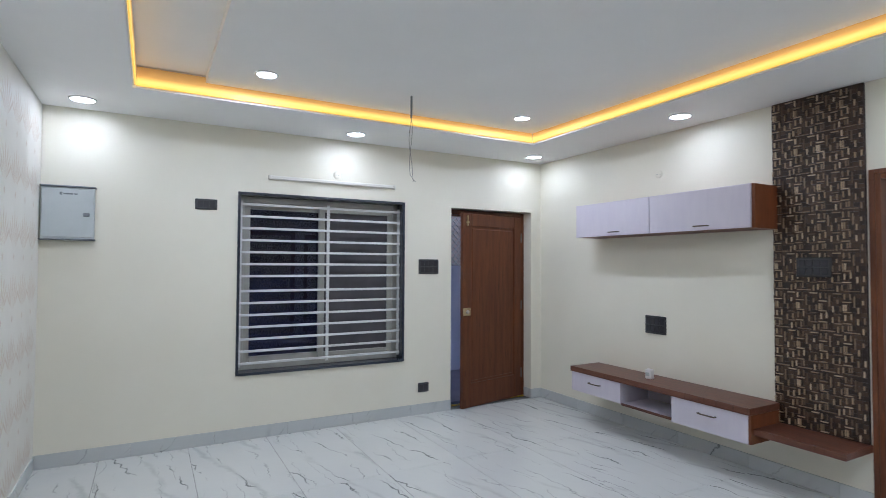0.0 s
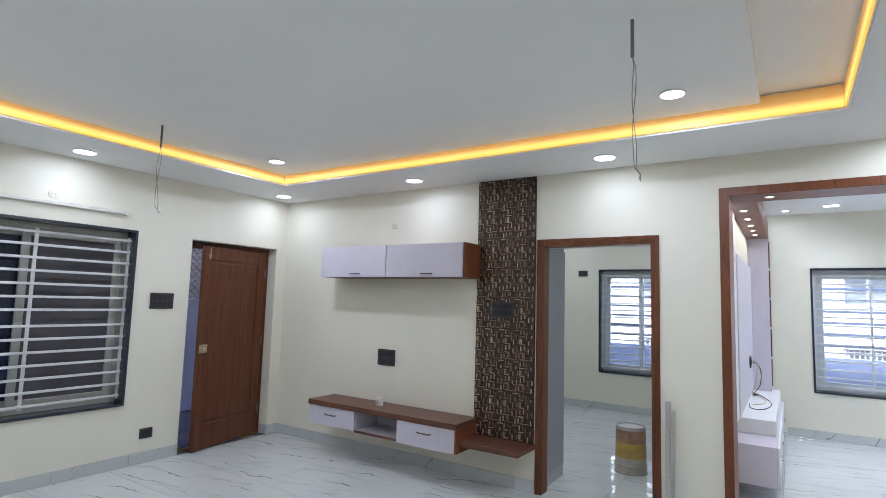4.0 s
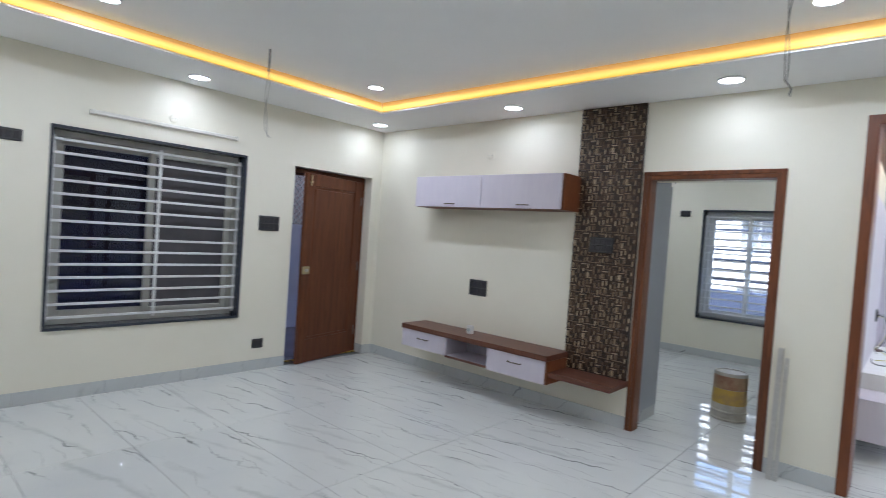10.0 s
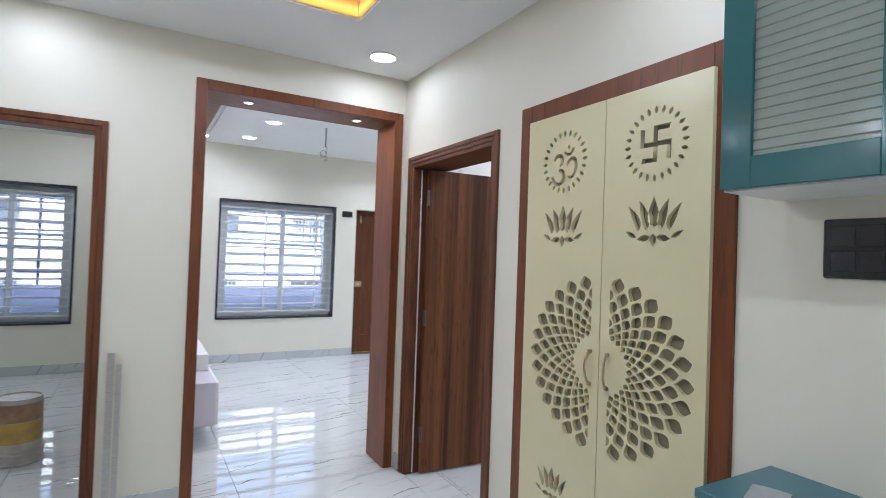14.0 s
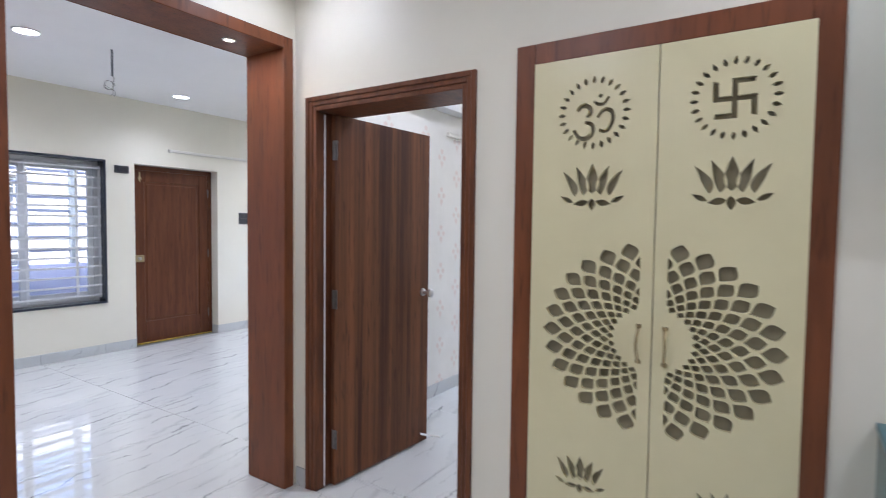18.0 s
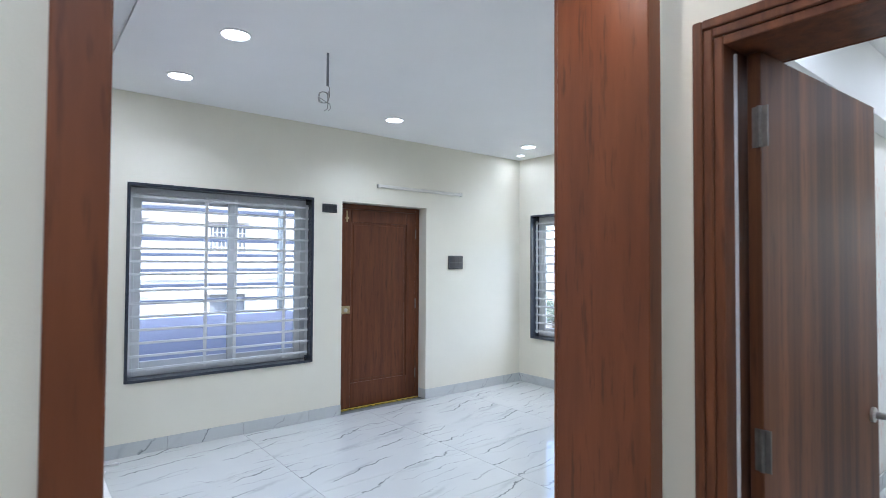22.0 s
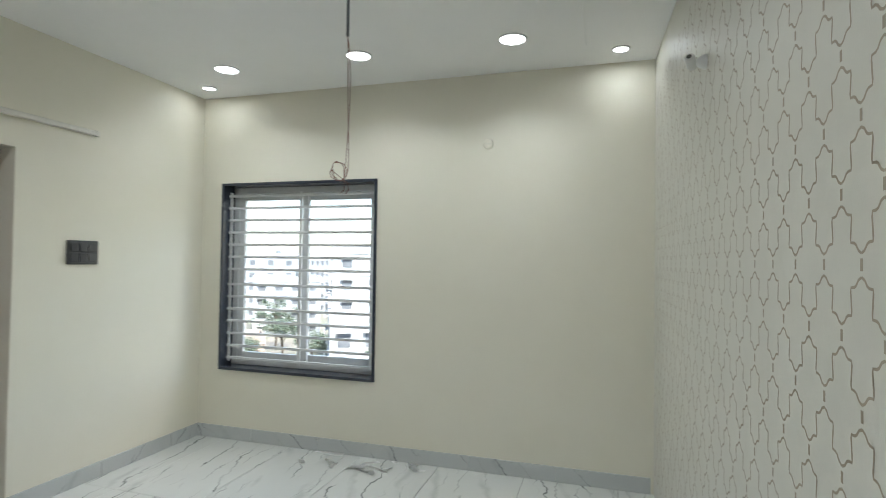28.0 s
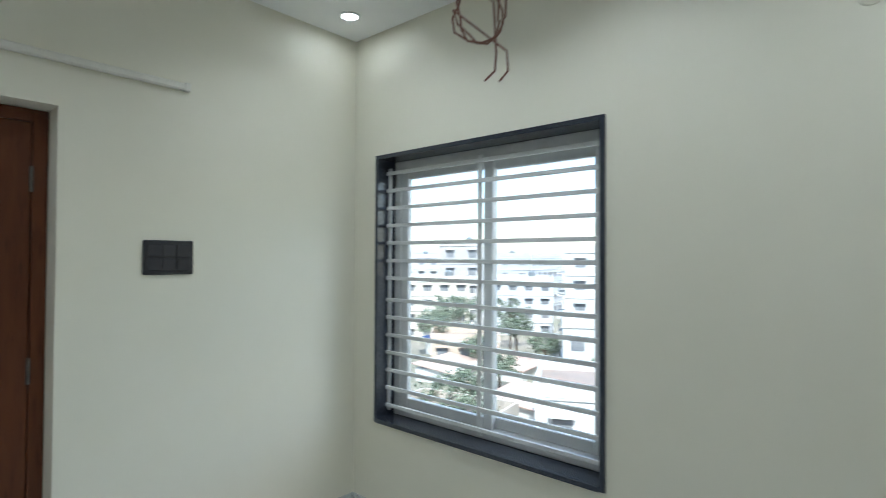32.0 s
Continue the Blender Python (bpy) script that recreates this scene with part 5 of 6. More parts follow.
fan_wires(-3.40, 1.75, 2.69, 0.16, 0.58, WIRE_GREY, 0, "pair of grey fan wires hanging from the ceiling panel")
fan_wires(-0.24, 1.94, 2.69, 0.16, 0.62, WIRE_GREY, 0, "pair of grey fan wires hanging from the ceiling panel")
fan_wires(1.29, 6.13, H2 - 0.018, 0.20, 0.27, WIRE_GREY, 0.035, "short coiled fan wire hanging from the ceiling")
fan_wires(3.46, 5.845, H2 - 0.018, 0.20, 0.86, WIRE_RED, 0.045, "long coiled brown fan wire hanging from the ceiling")
fan_wires(-1.95, 6.0, 2.72, 0.16, 0.42, WIRE_GREY, 0.04, "coiled fan wire hanging in the back bedroom")

# distribution box
db = thing("distribution_box", WX, -0.425, 1.63, "light grey enamelled distribution box with a small latch, shut", "fuse box", 90)
part("body", boxes((-0.16, -0.048, 0.0, 0.16, 0, 0.375), bevel=0.004), GREY_METAL, db)
part("door", boxes((-0.155, -0.057, 0.014, 0.152, -0.049, 0.362), bevel=0.003), GREY_METAL, db, "pale grey door")
part("top_cap", boxes((-0.168, -0.062, 0.372, 0.168, 0, 0.386), bevel=0.005), DARK_GREY, db, "dark grey top cap")
part("bottom_cap", boxes((-0.168, -0.062, -0.008, 0.168, 0, 0.003), bevel=0.004), DARK_GREY, db)
latch = part("latch", boxes((0.092, -0.067, 0.165, 0.132, -0.056, 0.192), bevel=0.004), DARK_GREY, db, "black latch")
part("maker_mark", boxes((-0.05, -0.0585, 0.317, -0.036, -0.056, 0.338), (-0.03, -0.0585, 0.321, 0.03, -0.056, 0.331), (0.036, -0.0585, 0.321, 0.056, -0.056, 0.331)), DARK_GREY, db, "small grey printed mark")

# plug on the television unit
pl = thing("power_adapter", -2.98, NY - 0.18, 0.522, "small white plug adapter standing on the television unit", "adapter")
part("body", boxes((-0.03, -0.025, 0, 0.03, 0.025, 0.08), bevel=0.008), PLASTIC, pl)
part("socket", boxes((-0.018, -0.0285, 0.025, 0.018, -0.0245, 0.055), bevel=0.003), GREY_METAL, pl)

# curled scraps of masking paper on the floor by the outer wall
for x0, y0, x1, y1, wd in ((4.715, 6.70, 4.72, 6.47, 0.035), (4.56, 6.25, 4.69, 6.18, 0.028), (4.55, 6.24, 4.53, 6.04, 0.022), (4.71, 6.09, 4.70, 6.03, 0.020), (4.72, 5.96, 4.71, 5.88, 0.022)):
    ln = math.hypot(x1 - x0, y1 - y0)
    bm, rows = bmesh.new(), []
    for i in range(9):
        f = i / 8
        for q in range(4):
            rise = 0.0075 + 0.011 * (q / 3) ** 2 * (0.6 + 0.4 * math.sin(5 * f + 9 * y0)) if q else 0.0075
            rows.append(bm.verts.new((ln * f, wd * (q / 3 - 0.5) + 0.012 * math.sin(4 * f + 7 * x0), rise)))
    for i in range(8):
        for q in range(3):
            bm.faces.new((rows[i * 4 + q], rows[(i + 1) * 4 + q], rows[(i + 1) * 4 + q + 1], rows[i * 4 + q + 1]))
    bmesh.ops.solidify(bm, geom=bm.faces[:], thickness=0.0015)
    low = min(v.co.z for v in bm.verts)
    scrap = solid("paper_scrap", bm, PLASTIC, "curled white strip of torn paper on the tiles", "paper", kind="")
    scrap.matrix_world = Matrix.Translation((x0, y0, 0.002 - low)) @ Matrix.Rotation(math.atan2(y1 - y0, x1 - x0), 4, "Z")

# bucket in the back bedroom
BUCKET_W = material("dirty_white_bucket", (0.50, 0.48, 0.42), 0.45, second=(0.34, 0.31, 0.26), scale=6)
BUCKET_Y = material("worn_yellow_label", (0.50, 0.33, 0.06), 0.5, second=(0.30, 0.20, 0.11), scale=5, mix=(0.4, 0.6))
BUCKET_R = material("rust_brown_label", (0.24, 0.10, 0.06), 0.5, second=(0.38, 0.27, 0.16), scale=7)
bk = thing("paint_bucket", -1.01, 5.04, 0.0, "dirty paint bucket with a worn yellow and brown label, upside down", "bucket")
part("body", turned([(0.148, 0), (0.150, 0.012), (0.143, 0.02), (0.141, 0.06), (0.148, 0.066), (0.148, 0.078), (0.139, 0.085), (0.137, 0.115), (0.133, 0.40), (0.130, 0.415), (0.122, 0.415), (0.118, 0.405)], 40), BUCKET_W, bk, smooth=True)
part("label_band", turned([(0.1382, 0.14), (0.1352, 0.27)], 40, cap=False), BUCKET_Y, bk, "worn yellow label", True)
part("label_band", turned([(0.1351, 0.272), (0.1338, 0.385)], 40, cap=False), BUCKET_R, bk, "brown label", True)

# aluminium channel leaning by the doorway
ch = thing("metal_channel", -0.475, 3.83, 0.0, "length of bare aluminium channel leaning on the wall", "metal channel")
bm = boxes((-0.016, -0.010, 0, 0.016, -0.007, 0.86), (-0.016, -0.007, 0, -0.013, 0.008, 0.86), (0.013, -0.007, 0, 0.016, 0.008, 0.86))
bmesh.ops.rotate(bm, verts=bm.verts, matrix=Matrix.Rotation(radians(-5.2), 3, "X"))
part("channel", bm, CHROME, ch)
bm = boxes((0.024, -0.010, 0, 0.050, -0.006, 0.80), (0.024, -0.006, 0, 0.028, 0.006, 0.80))
bmesh.ops.rotate(bm, verts=bm.verts, matrix=Matrix.Rotation(radians(-5.4), 3, "X"))
ch2 = thing("metal_channel", -0.475, 3.832, 0.0, "narrow bare aluminium angle leaning on the wall", "metal channel")
part("channel", bm, CHROME, ch2)

# papers on the teal cabinet
for x, y, r, lab in ((0.93, 1.385, 20, "folded white paper lying on the teal cabinet"), (0.91, 1.27, 35, "small white leaflet lying on the teal cabinet")):
    pp = thing("paper", x, y, 0.8645, lab, "paper", r)
    bm = bmesh.new()
    w, h = 0.14, 0.085
    g = [[bm.verts.new((-w / 2 + w * i / 6, -h / 2 + h * j / 3, 0.001 + 0.004 * abs(math.sin(i * 1.1 + j * 0.7)))) for j in range(4)] for i in range(7)]
    for i in range(6):
        for j in range(3):
            bm.faces.new((g[i][j], g[i + 1][j], g[i + 1][j + 1], g[i][j + 1]))
    bmesh.ops.solidify(bm, geom=bm.faces, thickness=0.0006)
    part("sheet", bm, PLASTIC, pp, smooth=True)
key = thing("cabinet_clip", 0.88, 0.95, 0.8645, "small black clip lying on the teal cabinet", "clip", 30)
part("body", boxes((-0.05, -0.012, 0, 0.05, 0.012, 0.014), bevel=0.006), SWITCH, key)

# cables and socket on the family room unit
sk = thing("tv_socket", RX0 + 0.05, 6.62, 0.95, "black television socket plate with loose cables", "socket", 90)
part("plate", boxes((-0.075, -0.014, -0.06, 0.075, 0, 0.06), bevel=0.003), SWITCH, sk)
part("insert", boxes((-0.045, -0.018, -0.035, 0.045, -0.013, 0.035), bevel=0.002), SWITCH_KEY, sk)


def ledge_cable(pts, r, mat, label):
    """A stiff cable that springs from the socket, comes down on the ledge and lies there in a long loop."""
    root = thing("cable", 0, 0, 0, label, "cable")
    line = [Vector(q) for q in pts]
    out = []
    for i in range(len(line) - 1):
        q = [line[max(i - 1, 0)], line[i], line[i + 1], line[min(i + 2, len(line) - 1)]]
        for j in range(5):
            t = j / 5
            out.append(0.5 * (2 * q[1] + (q[2] - q[0]) * t + (2 * q[0] - 5 * q[1] + 4 * q[2] - q[3]) * t * t + (3 * q[1] - q[0] - 3 * q[2] + q[3]) * t ** 3))
    part("wire", tube(out + [line[-1]], r, 6), mat, root)


LZ = 0.584
ledge_cable([(-0.105, 6.63, 0.95), (-0.05, 6.66, 0.93), (-0.02, 6.72, 0.82), (-0.04, 6.80, 0.68), (-0.10, 6.85, LZ), (-0.06, 6.80, LZ), (-0.005, 6.64, LZ), (0.062, 6.36, LZ), (0.085, 6.10, LZ), (0.05, 5.85, LZ),
             (-0.02, 5.74, LZ), (-0.085, 5.84, LZ), (-0.10, 6.08, LZ)], 0.0042, WIRE_BLACK, "thick black cable looped along the white ledge")
ledge_cable([(-0.105, 6.61, 0.94), (-0.04, 6.64, 0.92), (-0.01, 6.70, 0.84), (-0.05, 6.78, 0.70), (-0.11, 6.82, LZ), (-0.07, 6.72, LZ), (-0.01, 6.50, LZ), (0.03, 6.28, LZ), (0.0, 6.10, LZ), (-0.07, 6.02, LZ)], 0.003, WIRE_YEL, "thin yellow cable looped on the white ledge")
ledge_cable([(-0.105, 6.59, 0.96), (-0.06, 6.52, 0.97), (-0.045, 6.46, 0.90), (-0.06, 6.50, 0.76), (-0.10, 6.62, 0.64), (-0.112, 6.74, LZ), (-0.10, 6.66, LZ), (-0.085, 6.50, LZ)], 0.0026, WIRE_GREY, "thin grey cable bowed from the socket to the ledge")
plug = thing("cable_plug", -0.075, 6.70, 0.5805, "dusky brown cable plug lying on the white ledge", "plug", 35)
PLUG = material("dusky_brown_plastic", (0.17, 0.12, 0.115), 0.5, second=(0.12, 0.09, 0.085), scale=30)
part("body", boxes((-0.03, -0.014, 0, 0.012, 0.014, 0.026), bevel=0.006), PLUG, plug)
part("collar", boxes((0.0125, -0.010, 0.004, 0.03, 0.010, 0.021), bevel=0.004), PLUG, plug)

# camera on the wallpapered wall
cc = thing("cctv_camera", 3.29, 4.294, 2.186, "small white dome camera on the wallpapered wall", "camera")
bm = turned([(0.036, -0.01), (0.036, 0.010), (0.028, 0.024), (0.016, 0.045)], 24)
bmesh.ops.rotate(bm, verts=bm.verts, matrix=Matrix.Rotation(radians(-90), 3, "X"))
part("mount", bm, PLASTIC, cc, smooth=True)
bm = turned([(0.020, -0.03), (0.024, -0.02), (0.024, 0.035), (0.020, 0.042)], 24)
bmesh.ops.rotate(bm, verts=bm.verts, matrix=Matrix.Rotation(radians(-60), 3, "Y") @ Matrix.Rotation(radians(-20), 3, "X"))
bmesh.ops.translate(bm, verts=bm.verts, vec=(0, 0.065, 0.0))
part("barrel", bm, PLASTIC, cc, smooth=True)
bm = turned([(0.014, 0.038), (0.012, 0.044)], 20)
bmesh.ops.rotate(bm, verts=bm.verts, matrix=Matrix.Rotation(radians(-60), 3, "Y") @ Matrix.Rotation(radians(-20), 3, "X"))
bmesh.ops.translate(bm, verts=bm.verts, vec=(0, 0.065, 0.0))
part("lens", bm, SWITCH, cc, smooth=True)
cc.scale = (0.78, 0.78, 0.78)

# marked strips at the outer doors
TAPE = material("yellow_threshold_tape", (0.62, 0.42, 0.03), 0.5, second=(0.5, 0.34, 0.04), scale=20)
for x, y, rz, w in ((WX - 0.115, 3.29, 90, 0.98), (2.785, RY1 + 0.112, 0, 0.96)):
    st = thing("threshold_strip", x, y, 0.0, "yellow strip with black dashes along the door threshold", "strip", rz)
    part("strip", boxes((-w / 2, -0.012, 0, w / 2, 0.012, 0.012), bevel=0.001), TAPE, st)
    for i in range(12):
        cx = -w / 2 + w * (i + 0.5) / 12
        part("dash", boxes((cx - 0.022, -0.0135, 0.004, cx + 0.022, -0.0118, 0.009)), SWITCH, st)

# scraps left on the floor
rng = random.Random(8)
for cx, cy, n in ((4.55, 6.55, 4), (4.52, 6.15, 5), (4.60, 5.9, 3), (0.36, 7.68, 4)):
    for i in range(n):
        sc = thing("scrap", cx + rng.uniform(-0.08, 0.08), cy + rng.uniform(-0.15, 0.15), 0.001, "torn scrap of clear packing film on the tiles", "litter", rng.uniform(0, 360), "floor scraps")
        bm = bmesh.new()
        pts = [bm.verts.new((rng.uniform(0.03, 0.07) * math.cos(a), rng.uniform(0.012, 0.03) * math.sin(a), rng.uniform(0.001, 0.012))) for a in np.linspace(0, 5.6, 8)]
        c = bm.verts.new((0, 0, 0.006))
        for q in range(8):
            bm.faces.new((c, pts[q], pts[(q + 1) % 8]))
        bmesh.ops.solidify(bm, geom=bm.faces, thickness=0.0005)
        part("film", bm, PLASTIC, sc)


# ---- surroundings ----
GROUND = material("dusty_ground", (0.24, 0.21, 0.17), 0.9, second=(0.19, 0.185, 0.13), scale=0.06, mix=(0.42, 0.58))
solid("ground", boxes((-3000, -3000, -13.2, 3000, 3000, -13.0)), GROUND, "dusty ground with scrub far below", "ground")
solid("corridor_parapet", boxes((-6.5, -3.0, 0, -6.35, 8, 1.45)), LAV, "lavender painted parapet wall of the corridor", "wall")
solid("corridor_floor", boxes((-6.5, -3.0, -0.25, WX - 0.231, 8, -0.012)), material("corridor_stone", (0.16, 0.15, 0.20), 0.5, second=(0.12, 0.11, 0.15), scale=3), "dull purple-grey floor of the corridor", "floor")
# unseen slab, added to shade the corridor and the west window
solid("corridor_roof", boxes((-6.5, -3.0, 2.97, WX - 0.231, 8, 3.12)), WHITE_CEIL, "unseen slab added over the corridor to keep the sun out", "roof")
# made-up wall, tall and near so that little skylight reaches the corridor
solid("neighbour_wall", boxes((-8.2, -6, -13, -7.9, 14, 11)), DARKWALL, "added dark wall that darkens the outlook from the corridor", "wall")
lat = tagged(new("lattice"), "dark metal lattice above the corridor parapet", "lattice", kind="structure")
bm = bmesh.new()
for k in range(-30, 130):
    y = -3 + k * 0.09
    for s in (-1, 1):
        y2 = y + s * 1.5
        if -3 < y < 8 and -3 < y2 < 8:
            tube([(-6.42 + 0.006 * s, y, 1.46), (-6.42 + 0.006 * s, y2, 2.96)], 0.008, 4, bm)
tagged(part("wires", bm, DARK_GREY, lat, "grey diamond mesh"), kind="stuff")

solid("balcony_floor", boxes((-3.6, RY1 + 0.232, -0.25, RX1 + 0.23, 9.42, -0.02)), GROUT, "concrete balcony floor", "floor")
bp = thing("balcony_post", 2.30, 9.36, 0.87, "dark steel post standing on the balcony parapet", "post")
part("post", boxes((-0.035, -0.035, 0, 0.035, 0.035, 2.3), bevel=0.004), DARK_GREY, bp)
part("base_plate", boxes((-0.06, -0.055, 0, 0.06, 0.055, 0.012), bevel=0.002), DARK_GREY, bp)
grille = thing("balcony_grille", 0, 9.36, 0.87, "dark blue-grey steel rails standing on the balcony parapet", "railing")
RAIL = material("blue_grey_rail_paint", (0.10, 0.115, 0.16), 0.45, second=(0.075, 0.088, 0.125), scale=6)
for i in range(9):
    part("rail", boxes((-3.58, -0.016, 0.150 + i * 0.163, RX1 + 0.2, 0.016, 0.185 + i * 0.163), bevel=0.003), RAIL, grille)
for x in (-3.4, -1.5, 0.35, 4.2):
    part("upright", boxes((x - 0.02, 0.017, 0.0, x + 0.02, 0.045, 1.52), bevel=0.003), RAIL, grille)
solid("balcony_parapet", boxes((-3.6, 9.30, -0.02, RX1 + 0.23, 9.42, 0.87)), LAV, "lavender painted balcony parapet", "wall")


def building(name, x, y, w, d, h, rz, wall_c, label, storeys, cols, balcony=False, base=-13.0, grilles=False):
    """A block of flats with storey bands, windows in its four sides, a roof parapet and a water tank."""
    root = thing(name, x, y, base, label, "building", rz)
    mat = material(name + "_render", wall_c, 0.8, second=tuple(c * 0.86 for c in wall_c), scale=0.5, bump=0.2, bump_scale=5)
    dark = WIN_DARK
    part("walls", boxes((-w / 2, -d / 2, 0, w / 2, d / 2, h)), mat, root)
    part("roof_parapet", boxes((-w / 2 - 0.1, -d / 2 - 0.1, h, w / 2 + 0.1, -d / 2 + 0.1, h + 0.9), (-w / 2 - 0.1, d / 2 - 0.1, h, w / 2 + 0.1, d / 2 + 0.1, h + 0.9),
                               (-w / 2 - 0.1, -d / 2 + 0.1, h, -w / 2 + 0.1, d / 2 - 0.1, h + 0.9), (w / 2 - 0.1, -d / 2 + 0.1, h, w / 2 + 0.1, d / 2 - 0.1, h + 0.9)), mat, root)
    part("roof_deck", boxes((-w / 2 + 0.1, -d / 2 + 0.1, h, w / 2 - 0.1, d / 2 - 0.1, h + 0.06)), ROOF, root, "weathered brown roof deck")
    sh = h / storeys
    for s in range(storeys):
        z = s * sh
        part("band", boxes((-w / 2 - 0.12, -d / 2 - 0.12, z + sh - 0.16, w / 2 + 0.12, d / 2 + 0.12, z + sh - 0.02)), BAND, root)
        for c in range(cols):
            cx = -w / 2 + w * (c + 0.5) / cols
            ww = min(0.68, w / cols * 0.3)
            for f in (-1, 1):
                y0 = f * d / 2
                part("window", boxes((cx - ww, min(y0, y0 + f * 0.05), z + sh * 0.32, cx + ww, max(y0, y0 + f * 0.05), z + sh * 0.72)), dark, root)
                if grilles and f < 0:
                    pane = root.children[-1]
                    zc0, zc1 = z + sh * 0.32, z + sh * 0.72
                    part("window_frame", boxes((cx - ww - 0.06, y0 - 0.09, zc0 - 0.06, cx + ww + 0.06, y0 - 0.051, zc0), (cx - ww - 0.06, y0 - 0.09, zc1, cx + ww + 0.06, y0 - 0.051, zc1 + 0.06),
                                               (cx - ww - 0.06, y0 - 0.09, zc0, cx - ww, y0 - 0.051, zc1), (cx + ww, y0 - 0.09, zc0, cx + ww + 0.06, y0 - 0.051, zc1), (cx - 0.03, y0 - 0.09, zc0, cx + 0.03, y0 - 0.051, zc1)), BAND, pane)
                    if (s + c) % 2:
                        part("grille", boxes(*[(cx - ww + 0.16 * i, y0 - 0.36, zc0 - 0.1, cx - ww + 0.16 * i + 0.03, y0 - 0.33, zc1) for i in range(9)],
                                             *[(cx - ww, y0 - 0.33, zc0 - 0.1 + 0.28 * i, cx + ww, y0 - 0.30, zc0 - 0.07 + 0.28 * i) for i in range(5)],
                                             (cx - ww, y0 - 0.30, zc0 - 0.1, cx - ww + 0.04, y0, zc0 - 0.06), (cx + ww - 0.04, y0 - 0.30, zc0 - 0.1, cx + ww, y0, zc0 - 0.06)), BAND, pane, "pale projecting window grille")
                part("sunshade", boxes((cx - ww - 0.2, min(y0, y0 + f * 0.5), z + sh * 0.74, cx + ww + 0.2, max(y0, y0 + f * 0.5), z + sh * 0.78)), mat, root)
        nd = max(2, int(d / 4))
        for c in range(nd):
            cy = -d / 2 + d * (c + 0.5) / nd
            for f in (-1, 1):
                x0 = f * w / 2
                part("window", boxes((min(x0, x0 + f * 0.05), cy - 0.7, z + sh * 0.32, max(x0, x0 + f * 0.05), cy + 0.7, z + sh * 0.72)), dark, root)
                if balcony and c % 2 == 0:
                    part("balcony", boxes((min(x0, x0 + f * 1.1), cy - 1.5, z + 0.02, max(x0, x0 + f * 1.1), cy + 1.5, z + 0.15), (x0 + f * 1.02 - 0.05, cy - 1.5, z + 0.15, x0 + f * 1.02 + 0.05, cy + 1.5, z + 1.0)), BAND, root)
    if storeys > 3:
        part("water_tank", turned([(0.7, h + 0.1), (0.7, h + 1.5), (0.4, h + 1.8)], 16, None, (w * 0.2, d * 0.15)), DARK_GREY, root, "black water tank")
    return root


ROOF = material("weathered_roof_deck", (0.27, 0.20, 0.165), 0.9, second=(0.20, 0.17, 0.15), scale=0.6)
WIN_DARK = material("dark_window_glass", (0.14, 0.145, 0.155), 0.35, second=(0.22, 0.22, 0.225), scale=1.3, spec=0.3)
BAND = material("pale_band", (0.62, 0.60, 0.56), 0.8, second=(0.52, 0.50, 0.47), scale=1)
building("apartment_building", 2.5, 30, 26, 10, 19.5, 2, (0.66, 0.63, 0.59), "pale apartment building with grey windows and sunshades", 7, 7, grilles=True)
building("apartment_building", -22, 27, 16, 10, 16.5, -3, (0.46, 0.42, 0.37), "cream apartment building with sunshades", 5, 5)
building("apartment_building", 78.5, 37.5, 16, 15, 15.4, -62, (0.56, 0.55, 0.53), "white apartment building with wide grey windows", 5, 4, True)
building("apartment_building", 84.5, 73, 8.5, 9, 16.9, -50, (0.40, 0.38, 0.37), "narrow grey apartment building with a dark framed bay", 5, 2)
building("apartment_building", 76, 72, 12, 9, 10.4, -48, (0.52, 0.47, 0.40), "cream low apartment building behind the trees", 4, 4, True)
building("apartment_building", 92, 64, 12, 11, 10.2, -55, (0.52, 0.52, 0.53), "pale apartment building behind the trees", 4, 4)
building("apartment_building", 88, 8, 18, 16, 14.2, 4, (0.52, 0.49, 0.45), "pale distant apartment building", 5, 4)
building("apartment_building", 60, -6, 14, 14, 13.5, 0, (0.50, 0.48, 0.45), "cream rendered apartment building with balconies", 4, 4, True)
building("apartment_building", 120, 84, 22, 18, 14.8, 10, (0.48, 0.48, 0.49), "pale distant apartment building", 5, 6)
building("apartment_building", 110, 112, 20, 16, 14.6, -40, (0.46, 0.45, 0.44), "pale distant apartment building", 5, 6)
building("apartment_building", 135, 128, 24, 18, 16.2, -45, (0.50, 0.50, 0.51), "pale distant apartment building", 5, 6)
building("apartment_building", 150, 84, 24, 20, 15.2, -55, (0.47, 0.46, 0.46), "pale distant apartment building", 5, 6)
building("apartment_building", 135, 50, 20, 22, 15.4, 3, (0.50, 0.49, 0.48), "pale distant apartment building", 5, 5)
building("house", 58.5, 31, 9, 8, 7.4, -60, (0.52, 0.50, 0.47), "low white house with a flat roof", 2, 3)
building("house", 41, 22.2, 11, 9, 5.0, -62, (0.58, 0.57, 0.55), "low white house with small windows and a flat roof", 1, 3)
building("house", 60, 52, 9, 7, 3.6, -50, (0.48, 0.38, 0.30), "low brown house with a flat roof", 1, 3)
building("house", 30, 30, 9, 8, 3.2, 10, (0.46, 0.40, 0.34), "low brown house with a flat roof", 1, 3)
building("house", 27, 9, 9, 9, 7.5, -4, (0.46, 0.44, 0.41), "low pale house with a flat roof", 2, 3)
building("house", 42, 4, 10, 8, 6.0, 3, (0.50, 0.47, 0.42), "low cream house with a flat roof", 2, 3)
SHEET = material("pink_tin_sheet", (0.50, 0.34, 0.27), 0.6, second=(0.40, 0.30, 0.25), scale=2)
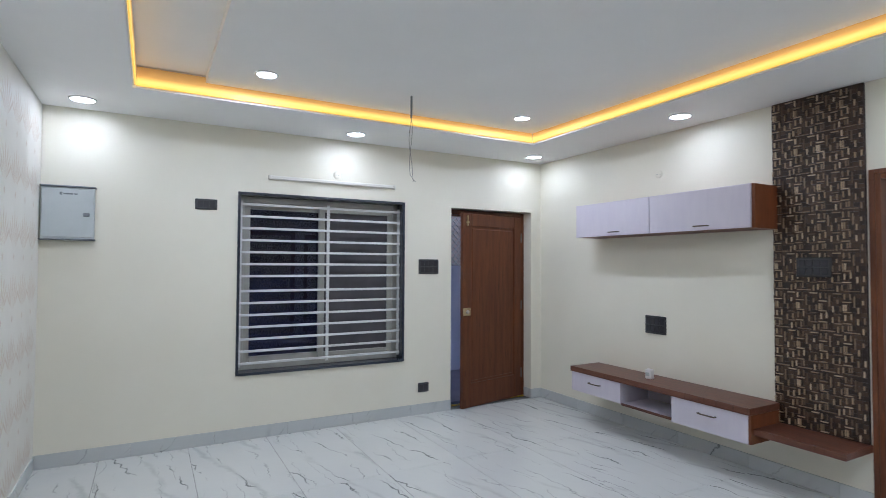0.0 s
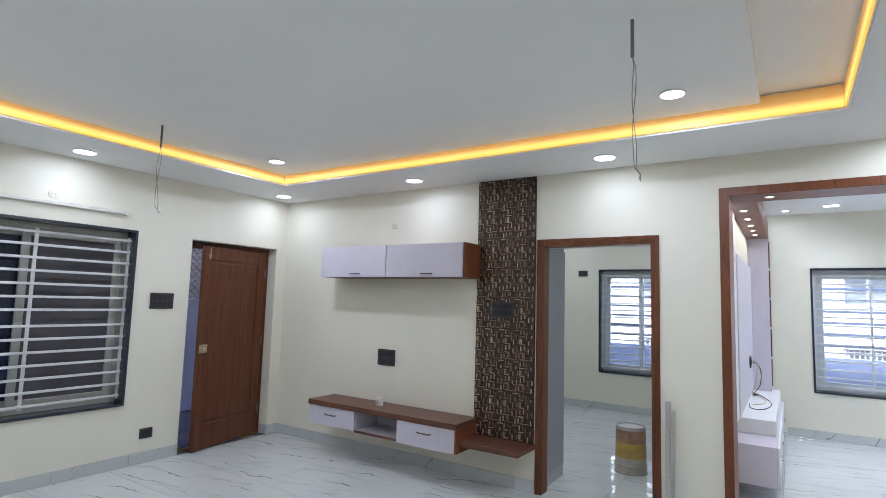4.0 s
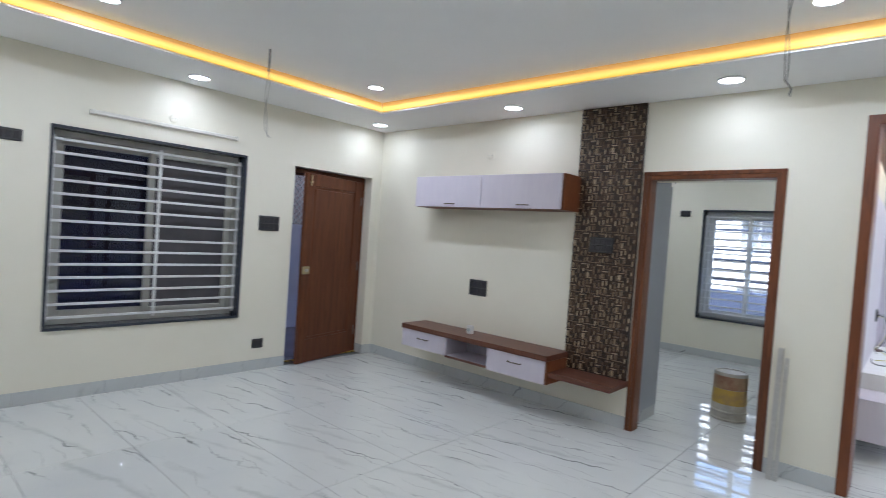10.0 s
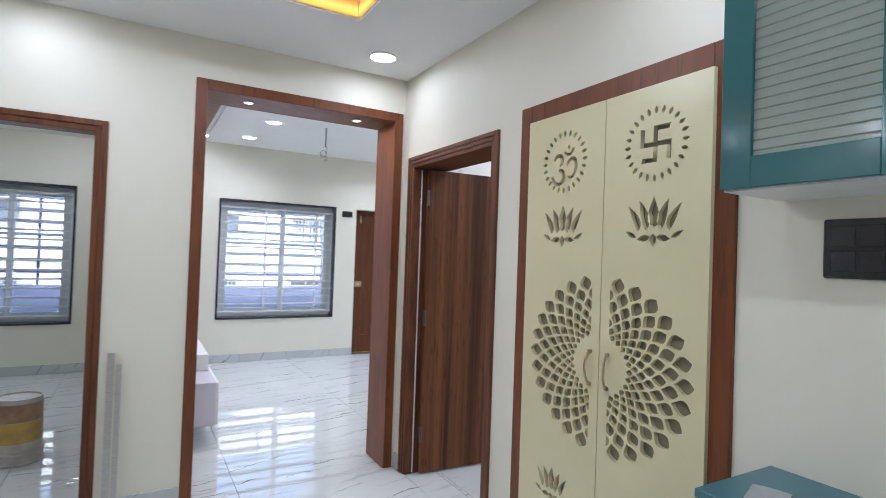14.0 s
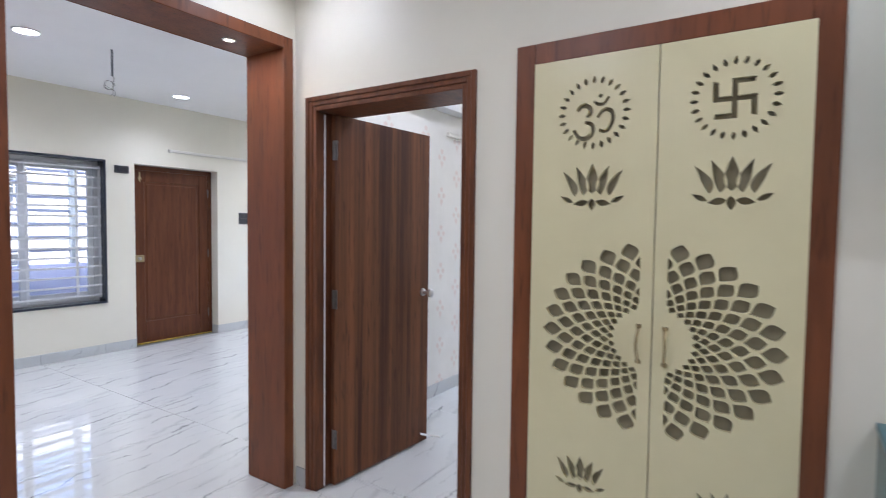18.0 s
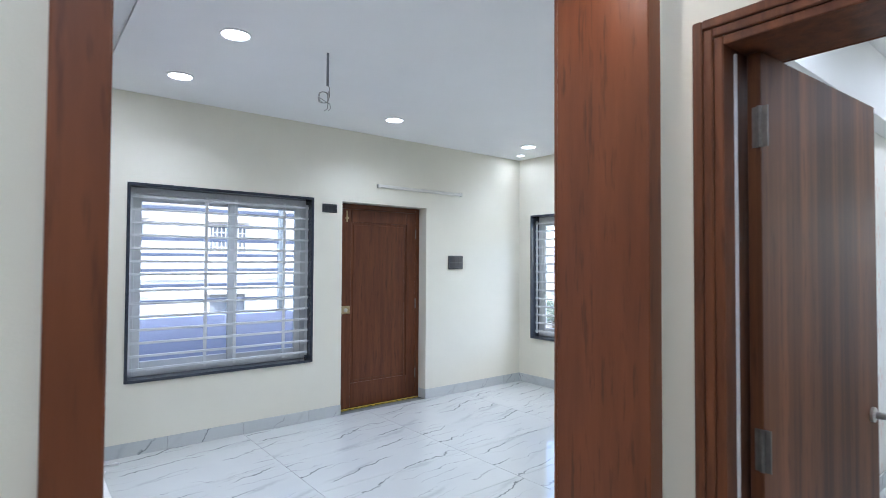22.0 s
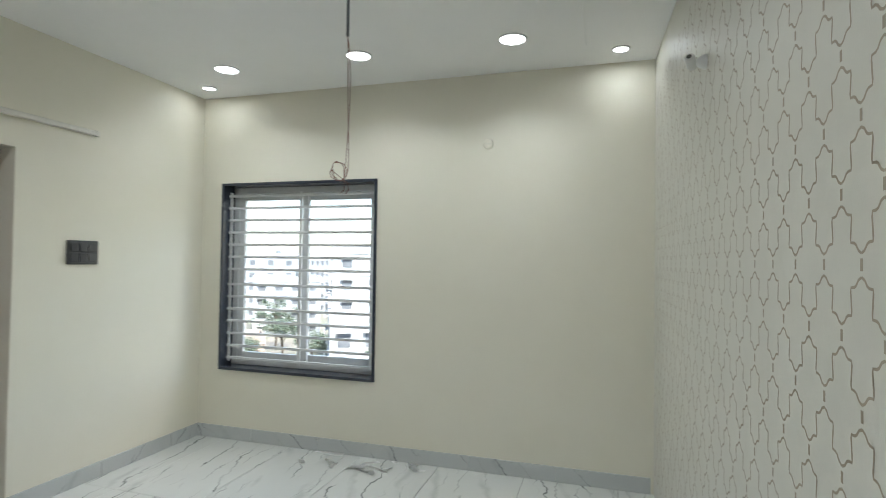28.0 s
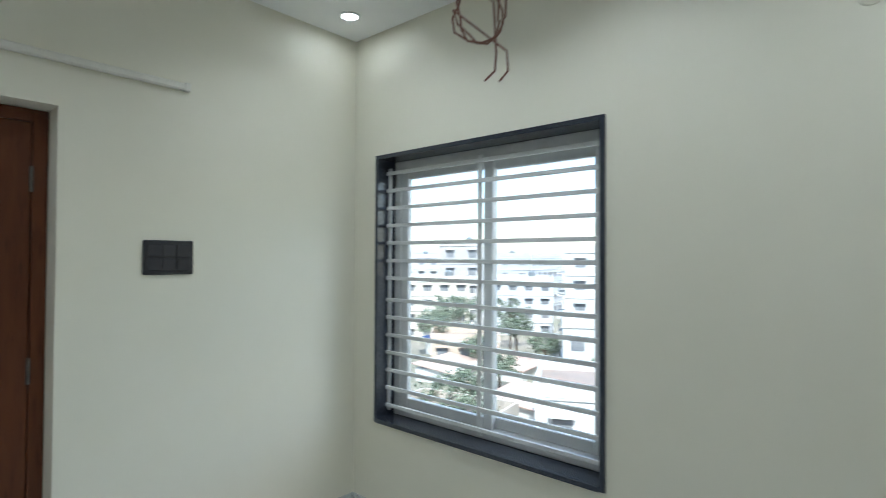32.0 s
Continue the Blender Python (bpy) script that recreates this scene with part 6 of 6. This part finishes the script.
BLUE = material("blue_tarpaulin", (0.06, 0.16, 0.45), 0.5, second=(0.05, 0.12, 0.36), scale=1)
for x, y, w, d, z, m, lab in ((46, 33, 7, 4.5, -11.2, SHEET, "tin-roofed shed on the dusty ground"), (52, 47.5, 8, 5, -11.0, SHEET, "tin-roofed shed among the houses"), (58, 42.5, 7, 5, -11.0, SHEET, "tin-roofed shed beside the low houses"), (64, 59, 5, 4, -10.4, BLUE, "shed under a blue tarpaulin")):
    sh = thing("shed", x, y, -13.0, lab, "shed", 10)
    part("walls", boxes((-w / 2, -d / 2, 0, w / 2, d / 2, z + 12.6)), BAND, sh)
    bm = boxes((-w / 2 - 0.4, -d / 2 - 0.4, z + 12.7, w / 2 + 0.4, d / 2 + 0.4, z + 12.8))
    bmesh.ops.rotate(bm, verts=bm.verts, cent=(0, 0, z + 12.7), matrix=Matrix.Rotation(radians(7), 3, "X"))
    part("roof", bm, m, sh)

FOLIAGE = material("tree_foliage", (0.11, 0.14, 0.09), 0.7, second=(0.15, 0.175, 0.12), scale=0.8)
BARK = material("tree_bark", (0.12, 0.09, 0.06), 0.9, second=(0.08, 0.06, 0.04), scale=4)


def tree(x, y, h, r, seed):
    """A tapered trunk with limbs and a crown of many small leaf clumps."""
    rng = random.Random(seed)
    root = thing("tree", x, y, -13.0, "green leafy tree between the houses", "tree", group="trees")
    bm = bmesh.new()
    tube([(0, 0, 0), (0.1, 0, h * 0.25), (0, 0.1, h * 0.5), (0.05, 0, h * 0.75)], 0.16, 8, bm)
    for k in range(7):
        a = k * 0.9
        tube([(0, 0, h * (0.4 + 0.04 * k)), (r * 0.4 * math.cos(a), r * 0.4 * math.sin(a), h * (0.55 + 0.04 * k)), (r * 0.75 * math.cos(a), r * 0.75 * math.sin(a), h * (0.62 + 0.045 * k))], 0.06, 5, bm)
    part("trunk", bm, BARK, root)
    vs, fs = [], []
    for c in range(60):
        u, v, w = rng.uniform(0, 6.28), rng.uniform(-0.75, 1), rng.uniform(0.45, 1.0)
        q = math.sqrt(max(0, 1 - v * v))
        c0 = Vector((r * w * q * math.cos(u), r * w * q * math.sin(u), h * 0.74 + 0.62 * r * w * v))
        for l in range(34):
            p = c0 + Vector((rng.gauss(0, 0.28), rng.gauss(0, 0.28), rng.gauss(0, 0.22)))
            n1 = Vector((rng.uniform(-1, 1), rng.uniform(-1, 1), rng.uniform(-1, 1))).normalized() * 0.16
            n2 = n1.cross(Vector((rng.uniform(-1, 1), rng.uniform(-1, 1), 0.5))).normalized() * 0.08
            k = len(vs)
            vs += [p - n1, p + n2, p + n1, p - n2]
            fs.append((k, k + 1, k + 2, k + 3))
    me = bpy.data.meshes.new("crown")
    me.from_pydata(vs, [], fs)
    me.materials.append(FOLIAGE)
    ob = new("crown", me)
    ob.parent = root


for i, (x, y, h, r) in enumerate(((35.5, 33, 5.2, 3.0), (33, 29.5, 4.2, 2.4), (66.5, 60.5, 8.0, 4.2), (60.5, 58, 6.8, 3.2), (71, 62, 8.2, 4.0), (66, 47.5, 6.4, 2.7), (63, 41, 4.6, 2.2), (50, 39, 4.0, 2.0), (52, 27, 5.0, 2.6), (74, 54, 7.6, 3.8), (57, 47, 4.4, 2.2))):
    tree(x, y, h, r, i)
